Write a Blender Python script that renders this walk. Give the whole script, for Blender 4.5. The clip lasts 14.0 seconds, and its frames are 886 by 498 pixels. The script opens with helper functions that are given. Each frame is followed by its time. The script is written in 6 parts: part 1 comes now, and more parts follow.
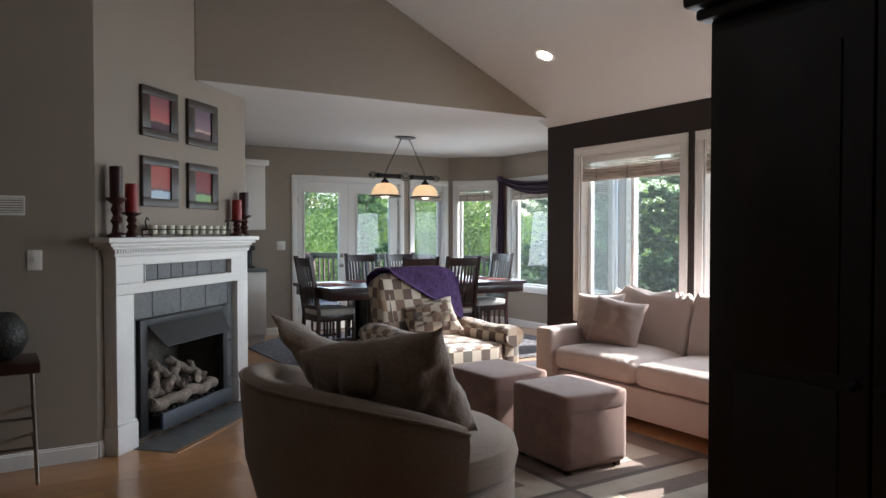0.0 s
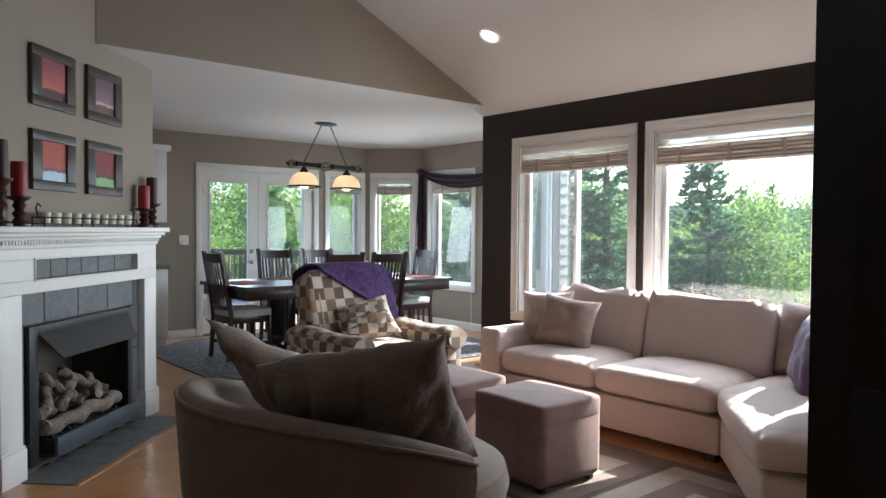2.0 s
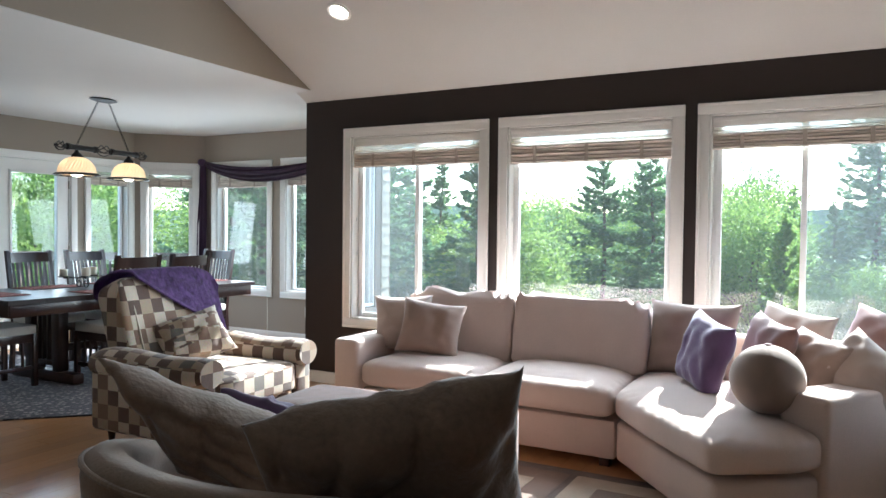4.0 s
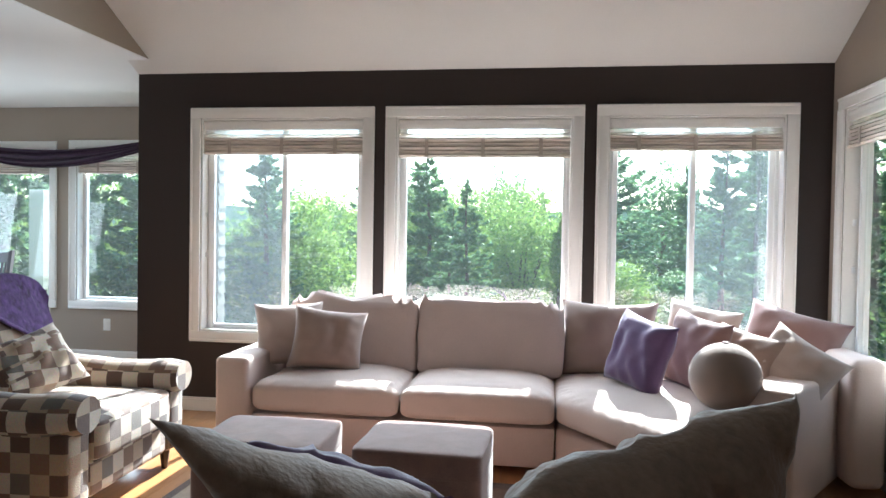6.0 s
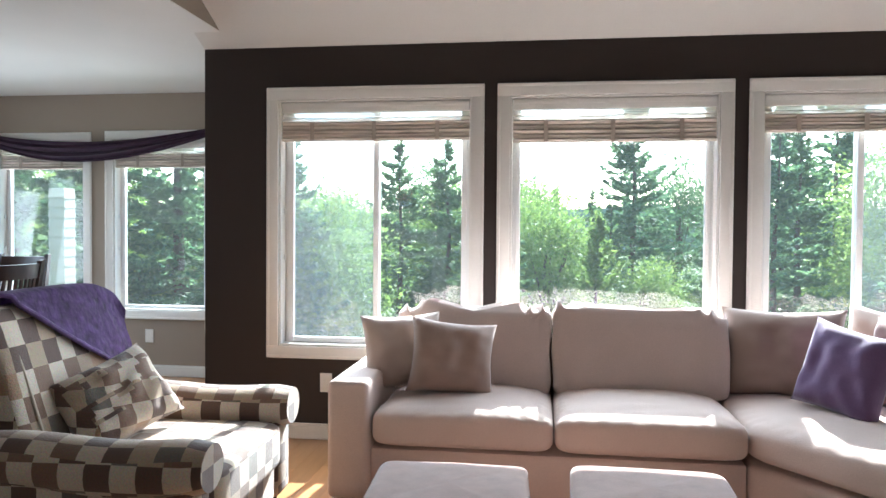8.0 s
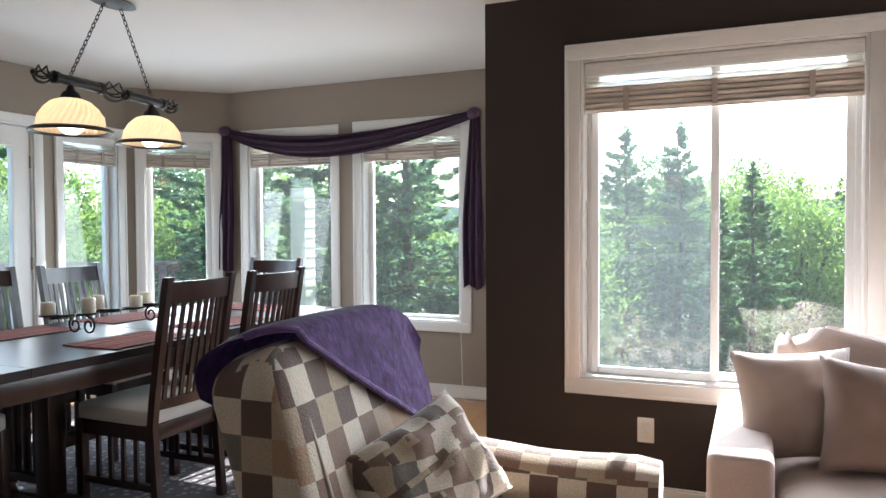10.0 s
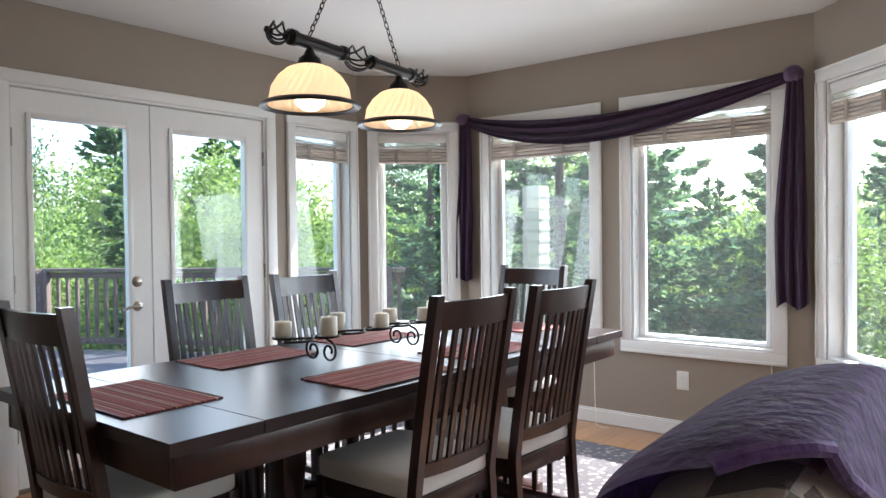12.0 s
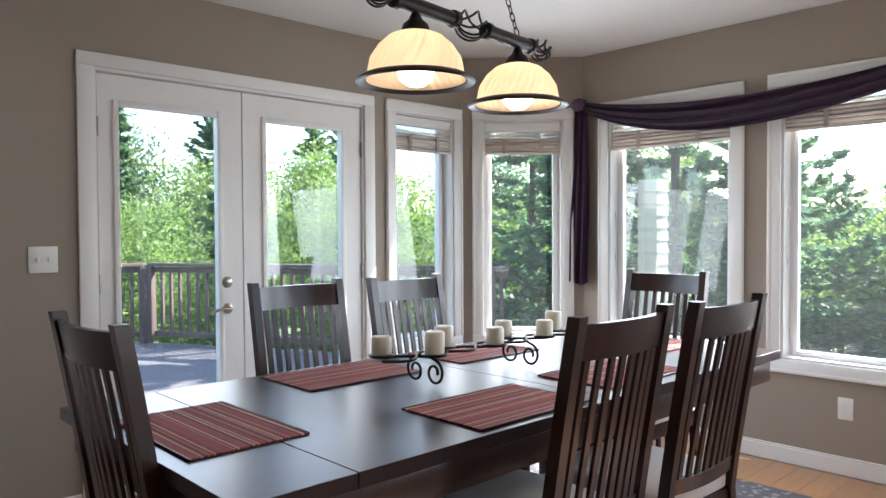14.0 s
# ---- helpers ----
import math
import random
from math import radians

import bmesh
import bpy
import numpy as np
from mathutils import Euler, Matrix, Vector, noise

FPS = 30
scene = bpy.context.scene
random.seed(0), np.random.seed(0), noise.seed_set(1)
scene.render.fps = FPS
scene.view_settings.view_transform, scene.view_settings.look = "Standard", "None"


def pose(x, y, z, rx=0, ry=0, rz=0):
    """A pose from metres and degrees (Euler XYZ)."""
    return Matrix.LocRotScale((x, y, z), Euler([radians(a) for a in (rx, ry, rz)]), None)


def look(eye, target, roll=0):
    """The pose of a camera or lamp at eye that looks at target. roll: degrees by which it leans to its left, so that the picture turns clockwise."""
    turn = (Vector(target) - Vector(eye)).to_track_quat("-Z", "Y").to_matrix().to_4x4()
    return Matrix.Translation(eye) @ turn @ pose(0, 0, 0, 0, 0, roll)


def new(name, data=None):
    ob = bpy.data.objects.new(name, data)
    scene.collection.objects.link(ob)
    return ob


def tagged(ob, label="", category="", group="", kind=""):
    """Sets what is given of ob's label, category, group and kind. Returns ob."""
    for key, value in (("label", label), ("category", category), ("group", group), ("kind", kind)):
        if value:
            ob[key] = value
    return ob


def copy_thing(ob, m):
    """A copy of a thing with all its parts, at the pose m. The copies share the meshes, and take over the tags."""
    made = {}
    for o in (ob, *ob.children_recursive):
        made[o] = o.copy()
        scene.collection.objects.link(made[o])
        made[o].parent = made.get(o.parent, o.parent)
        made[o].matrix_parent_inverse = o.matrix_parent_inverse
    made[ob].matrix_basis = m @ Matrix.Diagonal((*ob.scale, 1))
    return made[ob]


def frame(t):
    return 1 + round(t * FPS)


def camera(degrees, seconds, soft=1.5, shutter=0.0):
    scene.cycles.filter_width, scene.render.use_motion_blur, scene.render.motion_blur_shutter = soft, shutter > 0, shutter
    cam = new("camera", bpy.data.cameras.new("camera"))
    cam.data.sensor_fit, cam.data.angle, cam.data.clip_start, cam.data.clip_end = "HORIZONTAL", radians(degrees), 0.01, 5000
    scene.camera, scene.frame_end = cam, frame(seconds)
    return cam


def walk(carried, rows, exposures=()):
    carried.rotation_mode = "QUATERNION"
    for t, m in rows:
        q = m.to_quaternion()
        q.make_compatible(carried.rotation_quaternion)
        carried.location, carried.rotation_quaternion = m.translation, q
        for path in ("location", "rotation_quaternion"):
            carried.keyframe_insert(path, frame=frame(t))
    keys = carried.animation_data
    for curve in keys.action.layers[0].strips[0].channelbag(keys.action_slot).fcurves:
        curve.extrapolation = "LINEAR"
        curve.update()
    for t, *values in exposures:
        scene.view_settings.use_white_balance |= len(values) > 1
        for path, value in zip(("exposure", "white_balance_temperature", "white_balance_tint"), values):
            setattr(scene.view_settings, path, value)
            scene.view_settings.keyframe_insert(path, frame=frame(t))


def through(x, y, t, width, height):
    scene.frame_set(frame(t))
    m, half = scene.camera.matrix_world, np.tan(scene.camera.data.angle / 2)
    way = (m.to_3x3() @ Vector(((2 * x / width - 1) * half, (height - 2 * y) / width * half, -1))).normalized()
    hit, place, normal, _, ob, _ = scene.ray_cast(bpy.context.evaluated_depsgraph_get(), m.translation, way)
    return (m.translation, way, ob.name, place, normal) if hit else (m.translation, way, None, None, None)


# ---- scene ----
cam = camera(63.0, 14.0)

PATH = [
    (0, (5.581, -4.77, 1.351), (3.884, -3.712, 1.304), -0.0),
    (0.5, (5.51, -4.757, 1.349), (3.828, -3.675, 1.299), -0.0),
    (1, (5.377, -4.748, 1.345), (3.727, -3.62, 1.291), 0.0),
    (1.5, (5.199, -4.746, 1.319), (3.597, -3.55, 1.269), 0.1),
    (2, (4.979, -4.777, 1.316), (3.455, -3.483, 1.263), 0.4),
    (2.5, (4.755, -4.822, 1.306), (3.333, -3.417, 1.254), 0.5),
    (3, (4.493, -4.837, 1.312), (3.195, -3.317, 1.258), 0.4),
    (3.5, (4.237, -4.866, 1.326), (3.093, -3.227, 1.268), 0.5),
    (4, (3.969, -4.932, 1.316), (3.013, -3.176, 1.264), 0.6),
    (6.3, (2.711, -4.805, 1.299), (2.474, -2.820, 1.252), 0.85),
    (6.5, (2.616, -4.773, 1.298), (2.402, -2.784, 1.250), 0.75),
    (7, (2.405, -4.651, 1.295), (2.212, -2.660, 1.245), 0.55),
    (7.2, (2.319, -4.590, 1.288), (2.125, -2.599, 1.240), 0.55),
    (9.3, (1.521, -3.69, 1.275), (0.925, -1.781, 1.226), 0.2),
    (9.5, (1.436, -3.609, 1.271), (0.775, -1.722, 1.224), 0.2),
    (10, (1.167, -3.419, 1.29), (0.377, -1.583, 1.232), -0.3),
    (10.5, (0.909, -3.233, 1.267), (-0.019, -1.462, 1.224), -0.4),
    (11, (0.691, -3.031, 1.281), (-0.378, -1.341, 1.235), -0.6),
    (11.5, (0.454, -2.888, 1.271), (-0.713, -1.264, 1.231), -0.7),
    (12, (0.275, -2.754, 1.271), (-0.982, -1.199, 1.231), -0.7),
    (12.5, (0.138, -2.616, 1.271), (-1.204, -1.133, 1.231), -0.6),
    (13, (0.003, -2.516, 1.233), (-1.395, -1.086, 1.216), -0.7),
    (13.5, (-0.064, -2.468, 1.264), (-1.497, -1.073, 1.229), -0.5),
    (14, (-0.107, -2.457, 1.288), (-1.557, -1.08, 1.238), -0.3),
]
walk(cam, [(t, look(eye, target, roll)) for t, eye, target, roll in PATH], [(0, 1.72, 5950, 8), (1.5, 1.88, 5850, 6), (3, 2.05, 5720, 4), (4, 2.21, 5620, 2), (7, 2.28, 5540, 2), (9.5, 2.25, 5860, 6), (14, 2.28, 6040, 11)])
# last value: strength of the haze painted into the window panes
SUN_EL, SUN_AZ, SUN, SKY, LAMP, BULB_POWER, HAZE = 37, 81, 5.0, 0.15, 5.0, 1.9, 0.008

# ---- light ----
world = bpy.data.worlds.new("world")
scene.world = world
world.use_nodes = True
wn = world.node_tree.nodes
sky = wn.new("ShaderNodeTexSky")
sky.sky_type, sky.sun_disc = "NISHITA", False
sky.sun_elevation, sky.sun_rotation = radians(SUN_EL), radians(90 - SUN_AZ)
wn["Background"].inputs["Strength"].default_value = SKY
world.node_tree.links.new(sky.outputs["Color"], wn["Background"].inputs["Color"])
sun = new("sun", bpy.data.lights.new("sun", "SUN"))
sun.data.energy, sun.data.angle, sun.data.color = SUN, radians(0.6), (1.0, 0.94, 0.86)
sun_way = Vector((math.cos(radians(SUN_AZ)) * math.cos(radians(SUN_EL)), math.sin(radians(SUN_AZ)) * math.cos(radians(SUN_EL)), math.sin(radians(SUN_EL))))
sun.matrix_world = look(sun_way * 30, (0, 0, 0))


def sky_lamp(name, centre, inward, width, height, watts):
    """Sky light entering at a window's opening."""
    lamp = new(name, bpy.data.lights.new(name, "AREA"))
    lamp.data.shape, lamp.data.size, lamp.data.size_y = "RECTANGLE", width, height
    lamp.data.energy, lamp.data.color, lamp.data.spread = watts, (0.93, 0.97, 1.0), radians(158)
    c = Vector(centre)
    lamp.matrix_world = look(c, c + Vector(inward))
    return lamp


# ---- materials ----
def mat(name, rgb, rough=0.6, var=0.12, scale=3.0, bump=0.15, grain=70.0, metal=0.0, coat=0.0, stretch=(1, 1, 1), sheen=0.0, dist=0.004):
    m = bpy.data.materials.new(name)
    m.use_nodes = True
    n, l = m.node_tree.nodes, m.node_tree.links
    b = n["Principled BSDF"]
    tc, mp = n.new("ShaderNodeTexCoord"), n.new("ShaderNodeMapping")
    mp.inputs["Scale"].default_value = stretch
    l.new(tc.outputs["Object"], mp.inputs["Vector"])
    big, fine = n.new("ShaderNodeTexNoise"), n.new("ShaderNodeTexNoise")
    big.inputs["Scale"].default_value, fine.inputs["Scale"].default_value = scale, grain
    big.inputs["Detail"].default_value, fine.inputs["Detail"].default_value = 4, 3
    for t in (big, fine):
        l.new(mp.outputs["Vector"], t.inputs["Vector"])
    add = n.new("ShaderNodeMath")
    add.operation = "ADD"
    l.new(big.outputs["Fac"], add.inputs[0])
    l.new(fine.outputs["Fac"], add.inputs[1])
    rng = n.new("ShaderNodeMapRange")
    rng.inputs["From Min"].default_value, rng.inputs["From Max"].default_value = 0.6, 1.4
    rng.inputs["To Min"].default_value, rng.inputs["To Max"].default_value = 1 - var, 1 + var
    l.new(add.outputs[0], rng.inputs["Value"])
    mul = n.new("ShaderNodeVectorMath")
    mul.operation = "SCALE"
    mul.inputs[0].default_value = rgb
    l.new(rng.outputs["Result"], mul.inputs["Scale"])
    l.new(mul.outputs["Vector"], b.inputs["Base Color"])
    b.inputs["Roughness"].default_value, b.inputs["Metallic"].default_value = rough, metal
    b.inputs["Coat Weight"].default_value, b.inputs["Coat Roughness"].default_value = coat, 0.12
    b.inputs["Sheen Weight"].default_value = sheen
    if bump:
        bp = n.new("ShaderNodeBump")
        bp.inputs["Strength"].default_value, bp.inputs["Distance"].default_value = bump, dist
        l.new(fine.outputs["Fac"], bp.inputs["Height"])
        l.new(bp.outputs["Normal"], b.inputs["Normal"])
    return m


def glow(name, rgb, power):
    m = bpy.data.materials.new(name)
    m.use_nodes = True
    b = m.node_tree.nodes["Principled BSDF"]
    b.inputs["Base Color"].default_value = (*rgb, 1)
    b.inputs["Emission Color"].default_value, b.inputs["Emission Strength"].default_value = (*rgb, 1), power
    return m


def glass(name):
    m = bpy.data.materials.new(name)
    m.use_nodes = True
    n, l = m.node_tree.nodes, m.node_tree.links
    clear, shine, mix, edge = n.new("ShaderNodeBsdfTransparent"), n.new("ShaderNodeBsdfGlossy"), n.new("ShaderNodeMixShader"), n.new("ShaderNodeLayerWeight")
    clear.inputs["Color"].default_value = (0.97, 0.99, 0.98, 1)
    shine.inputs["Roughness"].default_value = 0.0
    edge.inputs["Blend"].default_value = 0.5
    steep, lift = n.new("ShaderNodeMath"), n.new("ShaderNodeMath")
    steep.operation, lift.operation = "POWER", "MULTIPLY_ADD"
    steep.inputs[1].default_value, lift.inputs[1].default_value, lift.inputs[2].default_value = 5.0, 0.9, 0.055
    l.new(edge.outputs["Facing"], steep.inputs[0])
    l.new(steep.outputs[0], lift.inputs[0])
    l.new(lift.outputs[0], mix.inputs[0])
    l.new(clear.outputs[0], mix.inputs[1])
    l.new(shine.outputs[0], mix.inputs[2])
    # pale bluish haze over the view, put into the pane's own shader
    haze, veil = n.new("ShaderNodeBsdfTranslucent"), n.new("ShaderNodeMixShader")
    haze.inputs["Color"].default_value, veil.inputs[0].default_value = (0.85, 0.95, 1.0, 1), HAZE
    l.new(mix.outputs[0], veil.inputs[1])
    l.new(haze.outputs[0], veil.inputs[2])
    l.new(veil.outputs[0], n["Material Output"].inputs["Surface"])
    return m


def screen_mat():
    """Fine wire mesh: mostly see-through, pale where daylight falls on it."""
    m = bpy.data.materials.new("insect_mesh")
    m.use_nodes = True
    n, l = m.node_tree.nodes, m.node_tree.links
    clear, wire, lit, mix, mix2 = n.new("ShaderNodeBsdfTransparent"), n.new("ShaderNodeBsdfTranslucent"), n.new("ShaderNodeBsdfDiffuse"), n.new("ShaderNodeMixShader"), n.new("ShaderNodeMixShader")
    clear.inputs["Color"].default_value = (0.86, 0.88, 0.90, 1)
    wire.inputs["Color"].default_value, lit.inputs["Color"].default_value = (0.62, 0.68, 0.74, 1), (0.3, 0.3, 0.3, 1)
    mix.inputs[0].default_value, mix2.inputs[0].default_value = 0.3, 0.035
    l.new(wire.outputs[0], mix.inputs[1])
    l.new(lit.outputs[0], mix.inputs[2])
    l.new(clear.outputs[0], mix2.inputs[1])
    l.new(mix.outputs[0], mix2.inputs[2])
    l.new(mix2.outputs[0], n["Material Output"].inputs["Surface"])
    return m


def leaf_mat(name, a, b2, through=0.55):
    """Foliage: colour varies leaf by leaf, light passes through."""
    m = bpy.data.materials.new(name)
    m.use_nodes = True
    n, l = m.node_tree.nodes, m.node_tree.links
    geo, ramp = n.new("ShaderNodeNewGeometry"), n.new("ShaderNodeMixRGB")
    ramp.inputs[1].default_value, ramp.inputs[2].default_value = (*a, 1), (*b2, 1)
    l.new(geo.outputs["Random Per Island"], ramp.inputs[0])
    b = n["Principled BSDF"]
    l.new(ramp.outputs[0], b.inputs["Base Color"])
    b.inputs["Roughness"].default_value = 0.55
    tr, mix = n.new("ShaderNodeBsdfTranslucent"), n.new("ShaderNodeMixShader")
    l.new(ramp.outputs[0], tr.inputs["Color"])
    mix.inputs[0].default_value = through
    l.new(b.outputs[0], mix.inputs[1])
    l.new(tr.outputs[0], mix.inputs[2])
    l.new(mix.outputs[0], n["Material Output"].inputs["Surface"])
    return m


TAUPE = mat("taupe_paint", (0.325, 0.272, 0.222), 0.75, 0.04, 1.5, 0.12, 180, dist=0.002)
BROWN = mat("dark_brown_paint", (0.032, 0.022, 0.019), 0.7, 0.08, 1.5, 0.12, 180, dist=0.002)
CEIL = mat("white_ceiling_paint", (0.70, 0.68, 0.65), 0.85, 0.03, 2, 0.25, 120, dist=0.003)
TRIM = mat("white_trim_paint", (0.82, 0.80, 0.77), 0.4, 0.03, 4, 0.05, 60)
VINYL = mat("white_vinyl", (0.84, 0.85, 0.85), 0.35, 0.02, 4, 0.03, 60)
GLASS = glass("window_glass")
SCREEN = screen_mat()
SIDING = mat("cream_siding", (0.36, 0.33, 0.265), 0.6, 0.06, 3, 0.1, 60)
DARKWOOD = mat("dark_stained_wood", (0.030, 0.0105, 0.008), 0.30, 0.4, 4, 0.10, 40, coat=0.15, stretch=(6, 6, 0.6), dist=0.002)
TABLEWOOD = mat("dark_table_wood", (0.022, 0.010, 0.010), 0.33, 0.35, 4, 0.05, 40, coat=0.0, stretch=(8, 0.6, 8), dist=0.001)
TABLEWOOD.node_tree.nodes["Principled BSDF"].inputs["Specular IOR Level"].default_value = 0.36
CREAM_SEAT = mat("cream_seat_cloth", (0.62, 0.58, 0.52), 0.85, 0.06, 6, 0.2, 300, sheen=0.2)
IRON = mat("black_iron", (0.018, 0.015, 0.014), 0.45, 0.3, 20, 0.3, 120, metal=0.6)
STEEL = mat("aged_nickel", (0.32, 0.29, 0.25), 0.3, 0.1, 30, 0.05, 200, metal=1.0)
SOFA = mat("pale_beige_upholstery", (0.58, 0.465, 0.41), 0.9, 0.08, 5, 0.5, 170, sheen=0.15, dist=0.003)
TAN = mat("tan_pillow_cloth", (0.31, 0.22, 0.18), 0.85, 0.08, 8, 0.3, 380, sheen=0.2, dist=0.002)
MAUVE = mat("mauve_pillow_cloth", (0.20, 0.112, 0.098), 0.85, 0.1, 8, 0.3, 380, sheen=0.2, dist=0.002)
PURPLE = mat("purple_velvet", (0.098, 0.044, 0.155), 0.85, 0.6, 20, 0.9, 32, sheen=0.12, dist=0.008)
PLUM = mat("plum_pillow_velvet", (0.105, 0.055, 0.135), 0.8, 0.14, 9, 0.4, 160, sheen=0.35, dist=0.003)
SUEDE = mat("mocha_suede", (0.235, 0.137, 0.108), 0.9, 0.28, 13, 0.2, 300, sheen=0.25, dist=0.002)
OLIVE = mat("dark_taupe_chenille", (0.26, 0.185, 0.135), 0.92, 0.2, 6, 0.4, 90, sheen=0.2, dist=0.004)
BALL = mat("taupe_ball_cloth", (0.235, 0.170, 0.135), 0.85, 0.1, 8, 0.3, 380, sheen=0.2, dist=0.002)
SAND = mat("sand_pillow_cloth", (0.44, 0.35, 0.30), 0.88, 0.06, 6, 0.3, 380, sheen=0.15, dist=0.002)
OLIVE2 = mat("dark_taupe_pillow", (0.235, 0.165, 0.118), 0.9, 0.24, 9, 0.6, 55, sheen=0.4, dist=0.006)
SLATE = mat("grey_slate", (0.13, 0.135, 0.14), 0.55, 0.35, 9, 0.5, 40, dist=0.004)
GROUT = mat("slate_grout", (0.07, 0.07, 0.07), 0.9, 0.15, 20, 0.2, 100)
BLACKM = mat("black_firebox_metal", (0.022, 0.022, 0.024), 0.5, 0.2, 12, 0.1, 90, metal=0.3)
LOG = mat("ceramic_log", (0.22, 0.175, 0.14), 0.9, 0.6, 14, 0.9, 60, dist=0.01)
WAXRED = mat("red_candle_wax", (0.30, 0.020, 0.018), 0.45, 0.15, 10, 0.05, 60)
WAXDARK = mat("plum_candle_wax", (0.045, 0.012, 0.012), 0.45, 0.15, 10, 0.05, 60)
WAXCREAM = mat("cream_candle_wax", (0.80, 0.76, 0.62), 0.45, 0.05, 10, 0.05, 60)
MAHOG = mat("carved_mahogany", (0.055, 0.016, 0.012), 0.4, 0.3, 20, 0.2, 60)
SCARF = mat("sheer_plum_scarf", (0.075, 0.034, 0.078), 0.7, 0.3, 10, 0.2, 120, sheen=0.25)
PLASTIC = mat("white_plastic_plate", (0.82, 0.80, 0.76), 0.4, 0.02, 4, 0.0, 60)
DECKW = mat("grey_deck_wood", (0.12, 0.11, 0.115), 0.8, 0.3, 4, 0.4, 40, stretch=(1, 8, 8))
RAILW = mat("brown_rail_wood", (0.125, 0.085, 0.07), 0.8, 0.3, 4, 0.3, 40)
GRASS = mat("meadow_ground", (0.09, 0.13, 0.035), 0.95, 0.5, 0.4, 0.6, 9, dist=0.05)
BARK = mat("tree_bark", (0.085, 0.062, 0.048), 0.9, 0.4, 6, 0.8, 20, stretch=(1, 1, 0.2), dist=0.03)
LEAF_A = leaf_mat("fresh_leaves", (0.115, 0.205, 0.05), (0.28, 0.38, 0.10))
LEAF_B = leaf_mat("fir_needles", (0.065, 0.135, 0.06), (0.17, 0.265, 0.105), 0.55)
LEAF_C = leaf_mat("cedar_sprays", (0.056, 0.135, 0.074), (0.19, 0.29, 0.13), 0.6)


# ---- building blocks ----
def box(bm, x0, y0, z0, x1, y1, z1, bev=0.0, seg=2):
    r = bmesh.ops.create_cube(bm, size=1)
    vs = r["verts"]
    bmesh.ops.scale(bm, vec=(abs(x1 - x0), abs(y1 - y0), abs(z1 - z0)), verts=vs)
    bmesh.ops.translate(bm, vec=((x0 + x1) / 2, (y0 + y1) / 2, (z0 + z1) / 2), verts=vs)
    if bev:
        es = list({e for v in vs for e in v.link_edges})
        out = bmesh.ops.bevel(bm, geom=es, offset=bev, segments=seg, profile=0.5, affect="EDGES")
        vs = list({v for f in out["faces"] for v in f.verts} | {v for v in vs if v.is_valid})
    return vs


def prism(bm, pts, z0, z1, bev=0.0):
    """An upright prism over a plan polygon, anticlockwise."""
    lo = [bm.verts.new((x, y, z0)) for x, y in pts]
    hi = [bm.verts.new((x, y, z1)) for x, y in pts]
    fs = [bm.faces.new(lo[::-1]), bm.faces.new(hi)]
    for i in range(len(pts)):
        j = (i + 1) % len(pts)
        fs.append(bm.faces.new((lo[i], lo[j], hi[j], hi[i])))
    if bev:
        bmesh.ops.bevel(bm, geom=list({e for f in fs for e in f.edges}), offset=bev, segments=3, profile=0.5, affect="EDGES")
    return lo + hi


def lathe(bm, prof, seg=20, at=(0, 0, 0), caps=True):
    """A turned body round z: prof is rows of radius, height."""
    rings = []
    for r, z in prof:
        rings.append([bm.verts.new((at[0] + r * math.cos(2 * math.pi * k / seg), at[1] + r * math.sin(2 * math.pi * k / seg), at[2] + z)) for k in range(seg)])
    for a, b in zip(rings, rings[1:]):
        for k in range(seg):
            bm.faces.new((a[k], a[(k + 1) % seg], b[(k + 1) % seg], b[k]))
    for ring, flip in ((rings[0], True), (rings[-1], False)) if caps else ():
        if prof[0 if flip else -1][0] > 1e-4:
            bm.faces.new(ring[::-1] if flip else ring)


def tube(bm, pts, r, seg=8, taper=None):
    """A round bar along points."""
    pts = [Vector(p) for p in pts]
    rings, up = [], None
    for i, p in enumerate(pts):
        d = (pts[min(i + 1, len(pts) - 1)] - pts[max(i - 1, 0)]).normalized()
        if up is None:
            up = d.orthogonal().normalized()
        up = (up - d * up.dot(d)).normalized()
        side = d.cross(up)
        rr = r if taper is None else r + (taper - r) * i / (len(pts) - 1)
        rings.append([bm.verts.new(p + (up * math.cos(2 * math.pi * k / seg) + side * math.sin(2 * math.pi * k / seg)) * rr) for k in range(seg)])
    for a, b in zip(rings, rings[1:]):
        for k in range(seg):
            bm.faces.new((a[k], a[(k + 1) % seg], b[(k + 1) % seg], b[k]))
    bm.faces.new(rings[0][::-1])
    bm.faces.new(rings[-1])


